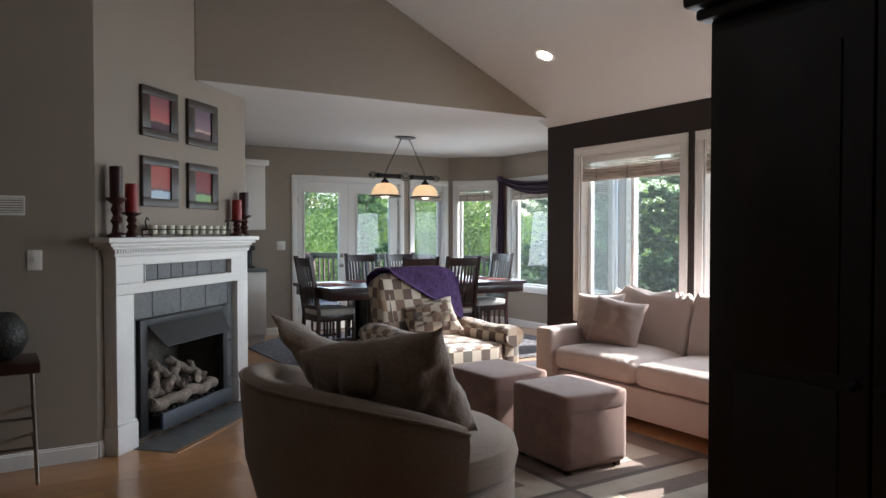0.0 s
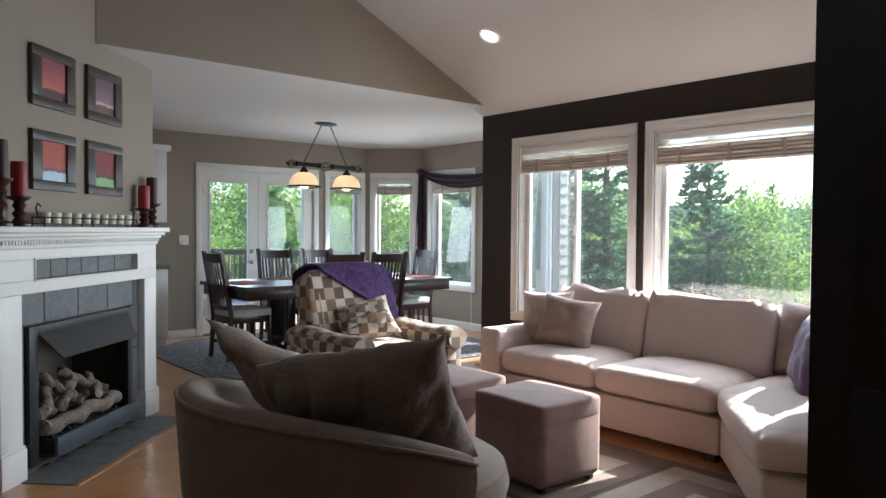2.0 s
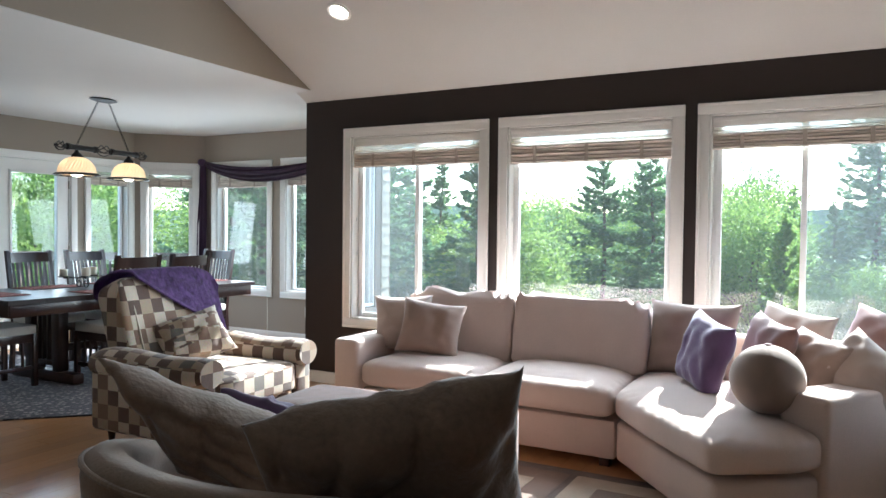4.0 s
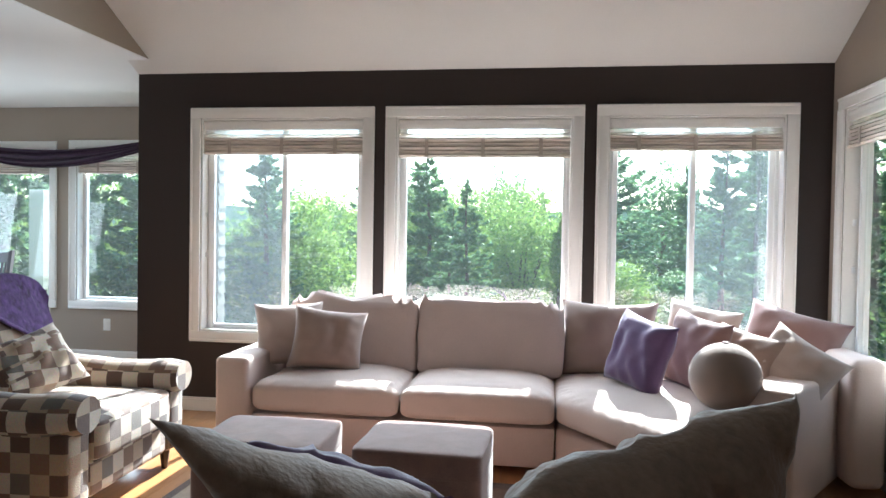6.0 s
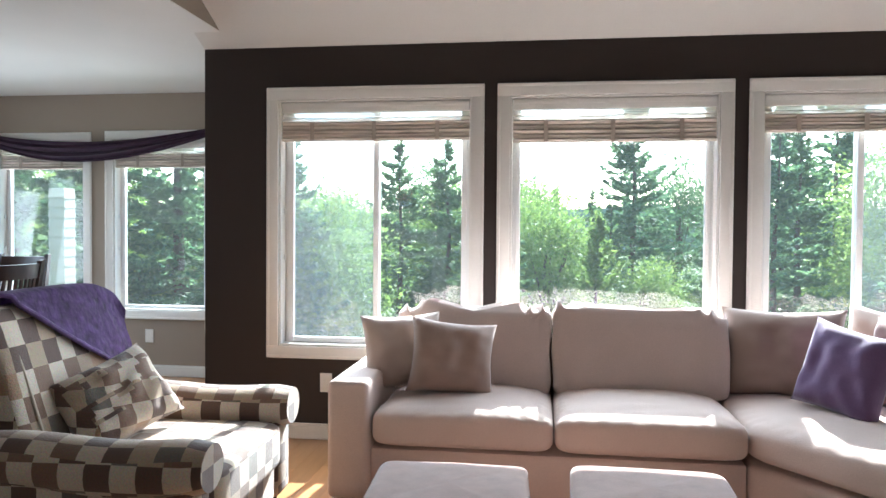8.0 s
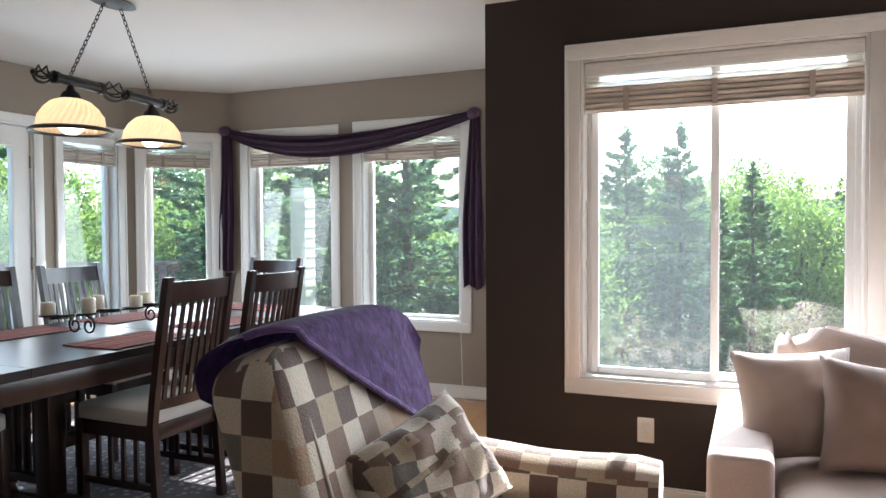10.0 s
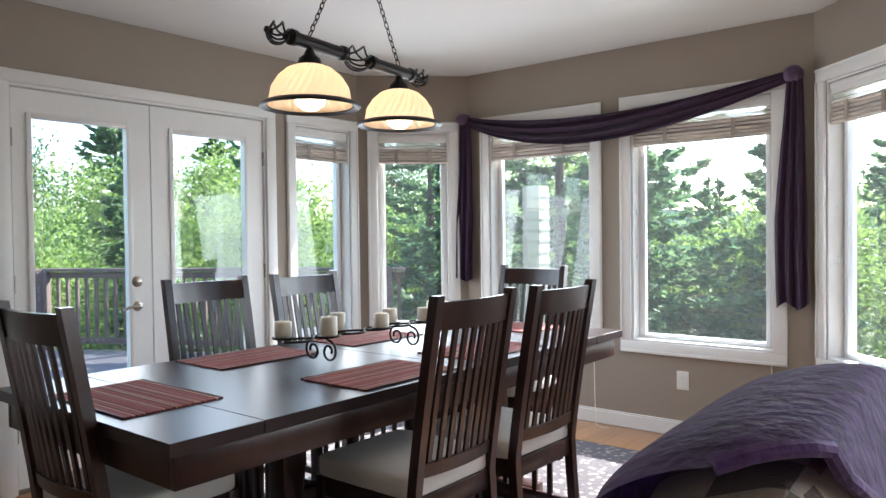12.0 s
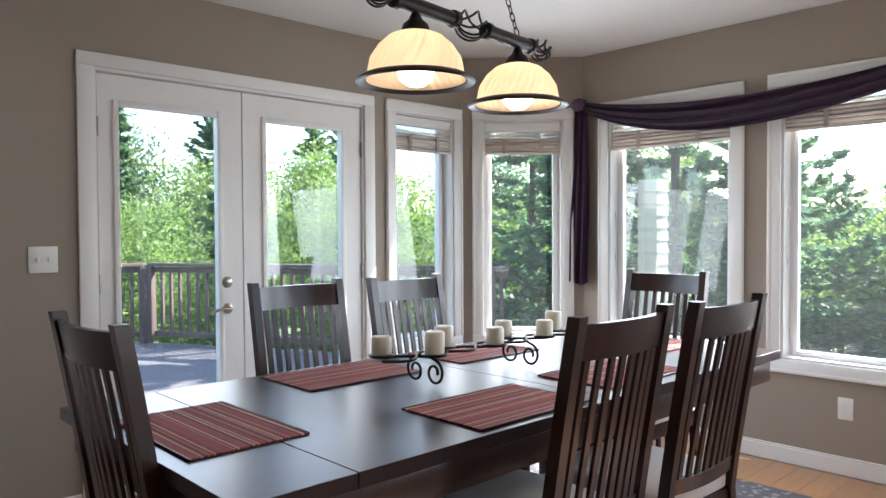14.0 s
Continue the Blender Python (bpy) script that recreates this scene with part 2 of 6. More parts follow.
def puff(bm, w, d, h, e=0.35, n=18, m=None, plump=0.0, wrinkle=0.0, seed=0.0):
    """A cushion: a rounded box w by d by h round the origin, with soft edges, a plump top and slight creases."""
    def sp(v, k):
        return math.copysign(abs(v) ** k, v)
    rows = []
    for i in range(n + 1):
        p = -math.pi / 2 + math.pi * i / n
        ring = []
        for j in range(2 * n):
            a = math.pi * j / n
            x = sp(math.cos(p), e) * sp(math.cos(a), e)
            y = sp(math.cos(p), e) * sp(math.sin(a), e)
            z = sp(math.sin(p), e)
            v = Vector((x * w / 2, y * d / 2, z * h / 2))
            v.z += plump * h * (1 - x * x) * (1 - y * y) * (1 if z > 0 else -0.3)
            if wrinkle:
                v += Vector((x, y, z)).normalized() * wrinkle * (noise.noise(v * 7 + Vector((seed, 0, 0))) + 0.5 * noise.noise(v * 17 + Vector((0, seed, 0))))
            ring.append(bm.verts.new(v if m is None else m @ v))
        rows.append(ring)
    for a, b in zip(rows, rows[1:]):
        for j in range(2 * n):
            bm.faces.new((a[j], a[(j + 1) % (2 * n)], b[(j + 1) % (2 * n)], b[j]))
    bmesh.ops.remove_doubles(bm, verts=rows[0] + rows[-1], dist=1e-5)


def slab(bm, pts, z0, z1, power=5.0, plump=0.02, gather=0.0, rings=22, steps=160, soft=0.07):
    """A boxed seat cushion over a plan polygon: rounded rim, domed top and small gathers along the seam."""
    pts = [Vector((x, y, 0)) for x, y in pts]
    total = sum((pts[i] - pts[i - 1]).length for i in range(len(pts)))
    rim = []
    for i in range(len(pts)):
        a, b = pts[i], pts[(i + 1) % len(pts)]
        n = max(2, int(steps * (b - a).length / total))
        rim += [a.lerp(b, k / n) for k in range(n)]
    for _ in range(int(soft * 100)):
        rim = [(rim[i - 1] + rim[i] * 2 + rim[(i + 1) % len(rim)]) / 4 for i in range(len(rim))]
    mid = sum(rim, Vector()) / len(rim)
    zc, h = (z0 + z1) / 2, (z1 - z0) / 2
    rows = []
    for k in range(-rings, rings + 1):
        up = 1 if k >= 0 else -1
        u = 1 - abs(k) / rings
        q = 1 - (1 - u) ** 2.2
        f = max(0.0, 1 - q ** power) ** (1 / power)
        rows.append([bm.verts.new((mid.x + (p.x - mid.x) * q, mid.y + (p.y - mid.y) * q, zc + up * h * f + (plump * (1 - q * q) if up > 0 else 0)
                                   + (gather * math.sin(i * 1.35 + 2 * math.sin(i * 0.21)) * max(0.0, 1 - abs(q - 0.93) / 0.10) if up > 0 else 0)
                                   + (0.006 * noise.noise(Vector((p.x * q * 5, p.y * q * 5, 2.0))) if up > 0 else 0))) for i, p in enumerate(rim)])
    m = len(rim)
    for a, b in zip(rows, rows[1:]):
        for i in range(m):
            bm.faces.new((a[i], a[(i + 1) % m], b[(i + 1) % m], b[i]))
    bmesh.ops.remove_doubles(bm, verts=rows[0] + rows[-1], dist=1e-4)


def crumple(bm, z0, z1, depth):
    """Creases along the top edge of a back cushion."""
    for v in bm.verts:
        k = min(1.0, max(0.0, (v.co.z - z0) / (z1 - z0)))
        c = v.co
        fold = 1 - abs(noise.noise(Vector((c.x * 11, c.y * 8, c.z * 9))))
        v.co += Vector((0, 0.4, 1)) * k * depth * (noise.noise(Vector((c.x * 7, c.y * 5, c.z * 5))) + 1.3 * fold ** 7 - 0.5)


def pillow(bm, size, thick, n=20, seed=0.0, m=None, pinch=0.10, tall=1.0):
    """A square throw pillow standing in the xz plane, with pointed corners and sunken sides."""
    verts = {}
    for side in (1, -1):
        for i in range(n + 1):
            for j in range(n + 1):
                u, v = 2 * i / n - 1, 2 * j / n - 1
                edge = i in (0, n) or j in (0, n)
                if edge and side == -1:
                    verts[side, i, j] = verts[1, i, j]
                    continue
                f = ((1 - u ** 4) * (1 - v ** 4)) ** 0.55
                x = u * (1 - pinch * (1 - v * v) * abs(u) ** 2) * size / 2
                z = v * (1 - pinch * (1 - u * u) * abs(v) ** 2) * size * tall / 2
                y = side * thick / 2 * f
                y += 0.012 * f * noise.noise(Vector((u * 3 + seed, v * 3, side * 2.0))) * 2
                p = Vector((x, y, z + size * tall / 2))
                verts[side, i, j] = bm.verts.new(p if m is None else m @ p)
    for side in (1, -1):
        for i in range(n):
            for j in range(n):
                q = [verts[side, i, j], verts[side, i + 1, j], verts[side, i + 1, j + 1], verts[side, i, j + 1]]
                bm.faces.new(q if side == -1 else q[::-1])


def boxmap(me, size):
    """Square UV cells of the given size on every face by its main direction."""
    uv = me.uv_layers.new(name="UVMap")
    for poly in me.polygons:
        n = poly.normal
        k = max(range(3), key=lambda i: abs(n[i]))
        for li in poly.loop_indices:
            co = me.vertices[me.loops[li].vertex_index].co
            a, b = [(co.y, co.z), (co.x, co.z), (co.x, co.y)][k]
            uv.data[li].uv = (a / size + 0.37 * k, b / size + 0.21 * k)


def part(name, bm, material, parent=None, label="", smooth=True, angle=40, cells=0.0):
    me = bpy.data.meshes.new(name)
    bmesh.ops.recalc_face_normals(bm, faces=bm.faces)
    bm.to_mesh(me)
    bm.free()
    me.materials.append(material)
    if smooth:
        me.shade_smooth()
        me.set_sharp_from_angle(angle=radians(angle))
    if cells:
        boxmap(me, cells)
    ob = new(name, me)
    if parent is not None:
        ob.parent = parent
    if label:
        ob["label"] = label
    return ob


def thing(name, m, label, category, group="", kind=""):
    ob = new(name)
    ob.empty_display_size = 0.1
    ob.matrix_basis = m
    return tagged(ob, label, category, group, kind)


def along(p0, p1):
    """A frame at p0: x towards p1, y to its left (outwards for a room walked with the wall on the left), z up."""
    return pose(p0[0], p0[1], 0, 0, 0, math.degrees(math.atan2(p1[1] - p0[1], p1[0] - p0[0])))


def wall(name, p0, p1, z0, z1, material, holes=(), thick=0.15, label="", ends=(0, 0)):
    """A wall whose inner face runs from p0 to p1 and whose body lies to the left; holes: rows of x0, x1, z0, z1."""
    length = math.hypot(p1[0] - p0[0], p1[1] - p0[1])
    xs = sorted({-ends[0], length + ends[1], *[h[0] for h in holes], *[h[1] for h in holes]})
    bm = bmesh.new()
    for a, b in zip(xs, xs[1:]):
        cuts = sorted([(h[2], h[3]) for h in holes if h[0] <= a + 1e-6 and h[1] >= b - 1e-6])
        z = z0
        for lo, hi in cuts:
            if lo > z:
                box(bm, a, 0, z, b, thick, lo)
            z = hi
        if z < z1:
            box(bm, a, 0, z, b, thick, z1)
    ob = part(name, bm, material, smooth=False)
    ob.matrix_basis = along(p0, p1)
    return tagged(ob, label, "wall", kind="structure")


# ---- structure ----
CASING = 0.075


def window(name, p0, p1, z0, z1, label, slider=False, blind=0.22, lamp=0.0, thick=0.15, crank=False, screen=0):
    """A window whose casing covers p0 to p1 on the inner face. Parts: casing, jamb, frame, sash, panes. Returns the hole."""
    m = along(p0, p1)
    length = math.hypot(p1[0] - p0[0], p1[1] - p0[1])
    w = thing(name, m, label, "window", kind="structure")
    a, b, lo, hi = CASING, length - CASING, z0 + CASING, z1 - CASING
    for nm, q in (("casing_head", (0, hi, length, z1)), ("casing_foot", (0, z0, length, lo)), ("casing_side", (0, lo, a, hi)), ("casing_side", (b, lo, length, hi))):
        bm = bmesh.new()
        box(bm, q[0], -0.018, q[1], q[2], -0.001, q[3], 0.004)
        c = 0.02
        e = {"casing_head": (0.004, z1 - c, length - 0.004, z1 - 0.003), "casing_foot": (0.004, z0 + 0.003, length - 0.004, z0 + c)}.get(nm)
        if e is None:
            e = (0.004, lo, c, hi) if q[0] == 0 else (length - c, lo, length - 0.004, hi)
        box(bm, e[0], -0.025, e[1], e[2], -0.0175, e[3], 0.003)
        part(nm, bm, TRIM, w)
    bm = bmesh.new()
    t = 0.012
    box(bm, a - 0.004, 0.001, lo, a + t, 0.09, hi)
    box(bm, b - t, 0.001, lo, b + 0.004, 0.09, hi)
    box(bm, a + t, 0.001, hi - t, b - t, 0.09, hi + 0.004)
    box(bm, a + t, 0.001, lo - 0.004, b - t, 0.09, lo + t)
    part("jamb", bm, TRIM, w, smooth=False)
    def ring(nm, x0, x1, y0, y1, wd, mate=VINYL):
        bm = bmesh.new()
        box(bm, x0, y0, lo + t, x0 + wd, y1, hi - t, 0.004, 1)
        box(bm, x1 - wd, y0, lo + t, x1, y1, hi - t, 0.004, 1)
        box(bm, x0 + wd, y0, hi - t - wd, x1 - wd, y1, hi - t, 0.004, 1)
        box(bm, x0 + wd, y0, lo + t, x1 - wd, y1, lo + t + wd, 0.004, 1)
        return part(nm, bm, mate, w)
    ring("window_frame", a + t, b - t, 0.088, 0.148, 0.026)
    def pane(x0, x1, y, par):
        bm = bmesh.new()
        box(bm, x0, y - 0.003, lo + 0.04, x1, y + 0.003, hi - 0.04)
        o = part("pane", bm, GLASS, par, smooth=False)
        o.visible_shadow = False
    if slider:
        mid = (a + b) / 2
        s1, s2 = ring("sash", a + t + 0.022, mid + 0.019, 0.070, 0.100, 0.036), ring("sash", mid - 0.019, b - t - 0.022, 0.104, 0.134, 0.036)
        pane(a + t + 0.06, mid, 0.085, s1)
        pane(mid, b - t - 0.06, 0.119, s2)
        bm = bmesh.new()
        box(bm, mid - 0.008, 0.056, (lo + hi) / 2 - 0.04, mid + 0.008, 0.072, (lo + hi) / 2 + 0.04, 0.003)
        part("latch", bm, VINYL, s1)
        x0, x1 = (a + t + 0.02, mid) if screen < 0 else (mid, b - t - 0.02)
        bm = bmesh.new()
        box(bm, x0 + 0.012, 0.1400, lo + 0.03, x1 - 0.012, 0.1405, hi - 0.03)
        o = part("insect_screen", bm, SCREEN, w, "fine grey insect screen", smooth=False)
        o.visible_shadow = False
    else:
        s1 = ring("sash", a + t + 0.022, b - t - 0.022, 0.075, 0.115, 0.026)
        pane(a + t + 0.05, b - t - 0.05, 0.1, s1)
    for k in (0.36, 0.55):
        bm = bmesh.new()
        zz = lo + (hi - lo) * k
        box(bm, a + t, 0.05, zz - 0.018, a + t + 0.01, 0.07, zz + 0.018, 0.003)
        part("sash_lock", bm, VINYL, w)
    if crank:
        bm = bmesh.new()
        box(bm, a + 0.2, 0.03, lo + t, a + 0.32, 0.075, lo + t + 0.025, 0.006)
        tube(bm, [(a + 0.26, 0.05, lo + t + 0.02), (a + 0.27, 0.03, lo + t + 0.05), (a + 0.32, 0.02, lo + t + 0.06)], 0.006)
        part("crank_handle", bm, VINYL, w)
    if blind:
        shade(m, a + t + 0.004, b - t - 0.004, hi - t, blind)
    if lamp:
        c = m @ Vector((length / 2, -0.13, (lo + hi - blind * 0.6) / 2))
        inward = m.to_3x3() @ Vector((0, -1, -0.25 if p0[1] == 0 else -0.15))
        sky_lamp("sky_light", c, inward, b - a - 0.08, 0.6 * (hi - lo), lamp)
    return (a, b, lo, hi)


def woven():
    m = mat("woven_reed", (0.80, 0.76, 0.70), 0.8, 0.5, 2.0, 0.5, 9, stretch=(1.0, 1, 26), dist=0.003)
    n, l = m.node_tree.nodes, m.node_tree.links
    tr, mix, b = n.new("ShaderNodeBsdfTranslucent"), n.new("ShaderNodeMixShader"), n["Principled BSDF"]
    tr.inputs["Color"].default_value = (0.80, 0.76, 0.68, 1)
    mix.inputs[0].default_value = 0.5
    l.new(b.outputs[0], mix.inputs[1])
    l.new(tr.outputs[0], mix.inputs[2])
    # gaps between the reeds
    gap, hole, thin, way = n.new("ShaderNodeTexNoise"), n.new("ShaderNodeBsdfTransparent"), n.new("ShaderNodeMixShader"), n.new("ShaderNodeMapRange")
    gap.inputs["Scale"].default_value = 6
    l.new(n["Mapping"].outputs["Vector"], gap.inputs["Vector"])
    way.inputs["From Min"].default_value, way.inputs["From Max"].default_value = 0.42, 0.62
    way.inputs["To Min"].default_value, way.inputs["To Max"].default_value = 0.12, 0.5
    l.new(gap.outputs["Fac"], way.inputs["Value"])
    l.new(way.outputs["Result"], thin.inputs[0])
    l.new(mix.outputs[0], thin.inputs[1])
    l.new(hole.outputs[0], thin.inputs[2])
    l.new(thin.outputs[0], n["Material Output"].inputs["Surface"])
    return m


WOVEN = woven()
REED = mat("folded_reed", (0.60, 0.54, 0.48), 0.8, 0.7, 2.0, 0.5, 9, stretch=(0.8, 1, 30), dist=0.003)
TAPE = mat("shade_tape", (0.42, 0.36, 0.31), 0.85, 0.15)


def shade(m, x0, x1, top, drop):
    """A woven roman shade drawn up into folds under its headrail."""
    s = thing("roman_shade", m, "off-white woven reed roman shade, drawn up at the window head", "window shade", "roman shades")
    bm = bmesh.new()
    box(bm, x0, 0.012, top - 0.064, x1, 0.05, top - 0.002, 0.004)
    box(bm, x0, 0.006, top - 0.034, x1, 0.0115, top - 0.006, 0.003)
    part("headrail", bm, TRIM, s)
    rnd = random.Random(int(1000 * (x1 - x0) + 100 * m.translation.x))
    zs = [top - 0.065, top - 0.065 - (drop - 0.065) * 0.15]
    bm = bmesh.new()
    rows = []
    for i in range(2):
        rows.append([bm.verts.new((x0 + (x1 - x0) * k / 30, 0.03 + 0.003 * math.sin(k * 1.3 + i), zs[i])) for k in range(31)])
    for k in range(30):
        bm.faces.new((rows[0][k], rows[0][k + 1], rows[1][k + 1], rows[1][k]))
    r = bmesh.ops.solidify(bm, geom=bm.faces[:], thickness=0.003)
    part("woven_sheet", bm, WOVEN, s)
    n = 6
    z = zs[1]
    step = (drop - 0.065) * 0.85 / n
    for i in range(n):
        bm = bmesh.new()
        sag = 0.004 * rnd.random()
        prof = [(0.024, 0), (0.010 - 0.004 * (i % 2), -step * 0.5), (0.016, -step * 1.05), (0.030, -step * 1.1), (0.032, -step * 0.3)]
        rows = []
        for k in range(25):
            x = x0 + (x1 - x0) * k / 24
            rows.append([bm.verts.new((x, y + 0.002 * math.sin(k * 2.1 + i), z + dz - sag * math.sin(math.pi * k / 24))) for y, dz in prof])
        for ra, rb in zip(rows, rows[1:]):
            for q in range(len(prof)):
                bm.faces.new((ra[q], rb[q], rb[(q + 1) % len(prof)], ra[(q + 1) % len(prof)]))
        bm.faces.new(rows[0])
        bm.faces.new(rows[-1][::-1])
        part("fold", bm, WOVEN if i == 0 else REED, s)
        z -= step
    k = max(2, int((x1 - x0) / 0.30))
    for i in range(k):
        x = x0 + (x1 - x0) * (i + 0.5) / k
        bm = bmesh.new()
        box(bm, x - 0.012, 0.003, z + step * 0.1, x + 0.012, 0.0055, z + step * 4.8)
        part("tape", bm, TAPE, s, smooth=False)


# plan, in metres
XL, XR = -0.07, 4.61
YB, XD = 1.64, -3.62
BAY_L, BAY_R = (-3.03, YB), (-0.64, YB)
DIAG_L, DIAG_R = (XD, 1.06), (XL, 1.07)
EAVE, FLAT, SLOPE, RIDGE = 2.40, 2.465, 0.475, -3.9
HX = 0.095
FP_A, FP_B = (0.85, -4.25), (-0.43, -2.97)
TOP = EAVE - SLOPE * RIDGE
BACK = -7.9
HALL = 7.4


# living room window wall
wl = [window("window_1", (0.335, 0), (1.672, 0), 0.497, 2.153, "white-cased sliding window in the dark brown wall", True, 0.235, LAMP * 1.3, screen=-1),
      window("window_2", (1.748, 0), (3.083, 0), 0.497, 2.153, "white-cased picture window behind the sofa", False, 0.255, LAMP * 1.3),
      window("window_3", (3.161, 0), (4.412, 0), 0.497, 2.153, "white-cased sliding window in the dark brown wall", True, 0.21, LAMP * 1.3, screen=1)]
offs = (0.335, 1.748, 3.161)
wall("wall_north", (XL, 0), (XR, 0), 0, EAVE + 0.12, BROWN, [(h[0] + o - XL, h[1] + o - XL, h[2], h[3]) for h, o in zip(wl, offs)], label="dark brown painted wall with three white windows", ends=(0, 0.15))
# east wall with a window, and the closing walls of the entry
we = window("window_4", (XR, -0.12), (XR, -1.35), 0.497, 2.153, "white-cased window in the taupe east wall", False, 0.22, 0.0)
wall("wall_east", (XR, -0.0005), (XR, -2.5), 0, 4.4, TAUPE, [(we[0] + 0.1195, we[1] + 0.1195, we[2], we[3])], label="taupe painted wall with a white window")
wall("wall_entry_north", (XR + 0.1505, -2.5), (HALL, -2.5), 0, 4.4, TAUPE, label="taupe painted entry wall")
wall("wall_entry_east", (HALL, -2.5), (HALL, BACK), 0, 4.4, TAUPE, label="taupe painted entry wall", ends=(0.15, 0))
wall("wall_south", (HALL, BACK), (0.85, BACK), 0, 4.4, TAUPE, label="taupe painted wall", ends=(0.15, 0.15))
wall("wall_west", (0.85, BACK), FP_A, 0, 4.6, TAUPE, label="taupe painted wall beside the fireplace")
wall("wall_fireplace", FP_A, FP_B, 0, 4.6, TAUPE, [(0.32, 1.40, 0.0, 0.80)], thick=0.5, label="angled taupe chimney wall above the fireplace", ends=(0, 0))
wall("wall_kitchen", FP_B, (XD - 0.15, -2.97), 0, FLAT - 0.001, TAUPE, label="taupe kitchen wall", thick=0.15)

# dining bay
DOOR = (-1.40, 0.295)
d1 = window("window_5", (XD, 0.388), (XD, 1.052), 0.497, 2.115, "narrow white-cased window beside the french doors", False, 0.22, LAMP * 0.32)
d2 = window("window_6", (XD + 0.05, 1.11), (-3.075, 1.595), 0.497, 2.118, "white-cased window in the bay's angled wall", False, 0.22, LAMP * 0.32)
d3 = window("window_7", (-2.90, YB), (-1.918, YB), 0.497, 2.132, "white-cased bay window under the plum scarf", False, 0.23, LAMP * 0.45)
d4 = window("window_8", (-1.787, YB), (-0.777, YB), 0.497, 2.142, "white-cased bay window under the plum scarf", False, 0.23, LAMP * 0.45)
d5 = window("window_9", (-0.615, 1.615), (-0.105, 1.105), 0.497, 2.142, "white-cased window in the bay's angled wall", False, 0.22, LAMP * 0.32, crank=True)
wall("wall_door", (XD, -2.97), DIAG_L, 0, FLAT - 0.001, TAUPE, [(DOOR[0] + 0.075 + 2.97, DOOR[1] - 0.075 + 2.97, 0.0, 2.05), (d1[0] + 0.388 + 2.97, d1[1] + 0.388 + 2.97, d1[2], d1[3])], label="taupe dining wall with french doors")


def shift(h, p, q):
    o = math.hypot(q[0] - p[0], q[1] - p[1])
    return (h[0] + o, h[1] + o, h[2], h[3])


wall("wall_bay_west", DIAG_L, BAY_L, 0, FLAT - 0.001, TAUPE, [shift(d2, DIAG_L, (XD + 0.05, 1.11))], label="taupe angled bay wall")
wall("wall_bay_north", BAY_L, BAY_R, 0, FLAT - 0.001, TAUPE, [shift(d3, BAY_L, (-2.90, YB)), shift(d4, BAY_L, (-1.787, YB))], label="taupe bay wall with two windows")
wall("wall_bay_east", BAY_R, DIAG_R, 0, FLAT - 0.001, TAUPE, [shift(d5, BAY_R, (-0.615, 1.615))], label="taupe angled bay wall")
d6 = window("window_10", (XL, 0.93), (XL, 0.20), 0.497, 2.142, "white-cased window in the bay's side wall", False, 0.0, 0.0)
wall("wall_bay_side", DIAG_R, (XL, 0.151), 0, FLAT - 0.001, TAUPE, [shift(d6, DIAG_R, (XL, 0.93))], label="taupe side wall of the bay")

# floor and ceilings
bm = bmesh.new()
box(bm, -4.0, BACK - 0.2, -0.15, HALL + 0.2, 1.85, -0.012)
OAKSUB = mat("oak_subfloor", (0.16, 0.075, 0.03), 0.6, 0.2)
floor = tagged(part("floor", bm, OAKSUB, smooth=False), "honey oak strip floor with a satin finish", "floor", kind="structure")
bm = bmesh.new()
prism(bm, [(XD - 0.14, -3.1), (HX, -3.47), (HX, -0.149), (XL + 0.002, -0.149), (XL + 0.002, 1.07), (-0.60, 1.74), (-3.08, 1.74), (XD - 0.14, 1.1)], FLAT, FLAT + 0.12)
tagged(part("ceiling_dining", bm, CEIL, smooth=False), "flat white dining ceiling", "ceiling", kind="structure")
bm = bmesh.new()
for y0, z0, y1, z1 in ((0.15, EAVE - 0.15 * SLOPE, RIDGE, TOP), (RIDGE, TOP, BACK - 0.1, TOP - SLOPE * (RIDGE - BACK + 0.1))):
    q = [bm.verts.new(p) for p in ((HX - 0.167, y0, z0), (HALL + 0.1, y0, z0), (HALL + 0.1, y1, z1), (HX - 0.167, y1, z1))]
    r = [bm.verts.new(v.co + Vector((0, 0, 0.12))) for v in q]
    bm.faces.new(q)
    bm.faces.new(r[::-1])
    for i in range(4):
        bm.faces.new((q[i], q[(i + 1) % 4], r[(i + 1) % 4], r[i]))
tagged(part("ceiling_vault", bm, CEIL, smooth=False), "white sloping vaulted ceiling", "ceiling", kind="structure")
bm = bmesh.new()
tri = [(-0.155, FLAT + 0.004), (-3.49, FLAT + 0.004), (-3.49, EAVE + SLOPE * 3.49)]
lo = [bm.verts.new((HX + 0.002, y, z)) for y, z in tri]
hi = [bm.verts.new((HX - 0.12, y, z)) for y, z in tri]
bm.faces.new(lo)
bm.faces.new(hi[::-1])
for i in range(3):
    bm.faces.new((lo[i], lo[(i + 1) % 3], hi[(i + 1) % 3], hi[i]))
tagged(part("wall_header", bm, TAUPE, smooth=False), "taupe triangular wall between the flat and the vaulted ceiling", "wall", kind="structure")


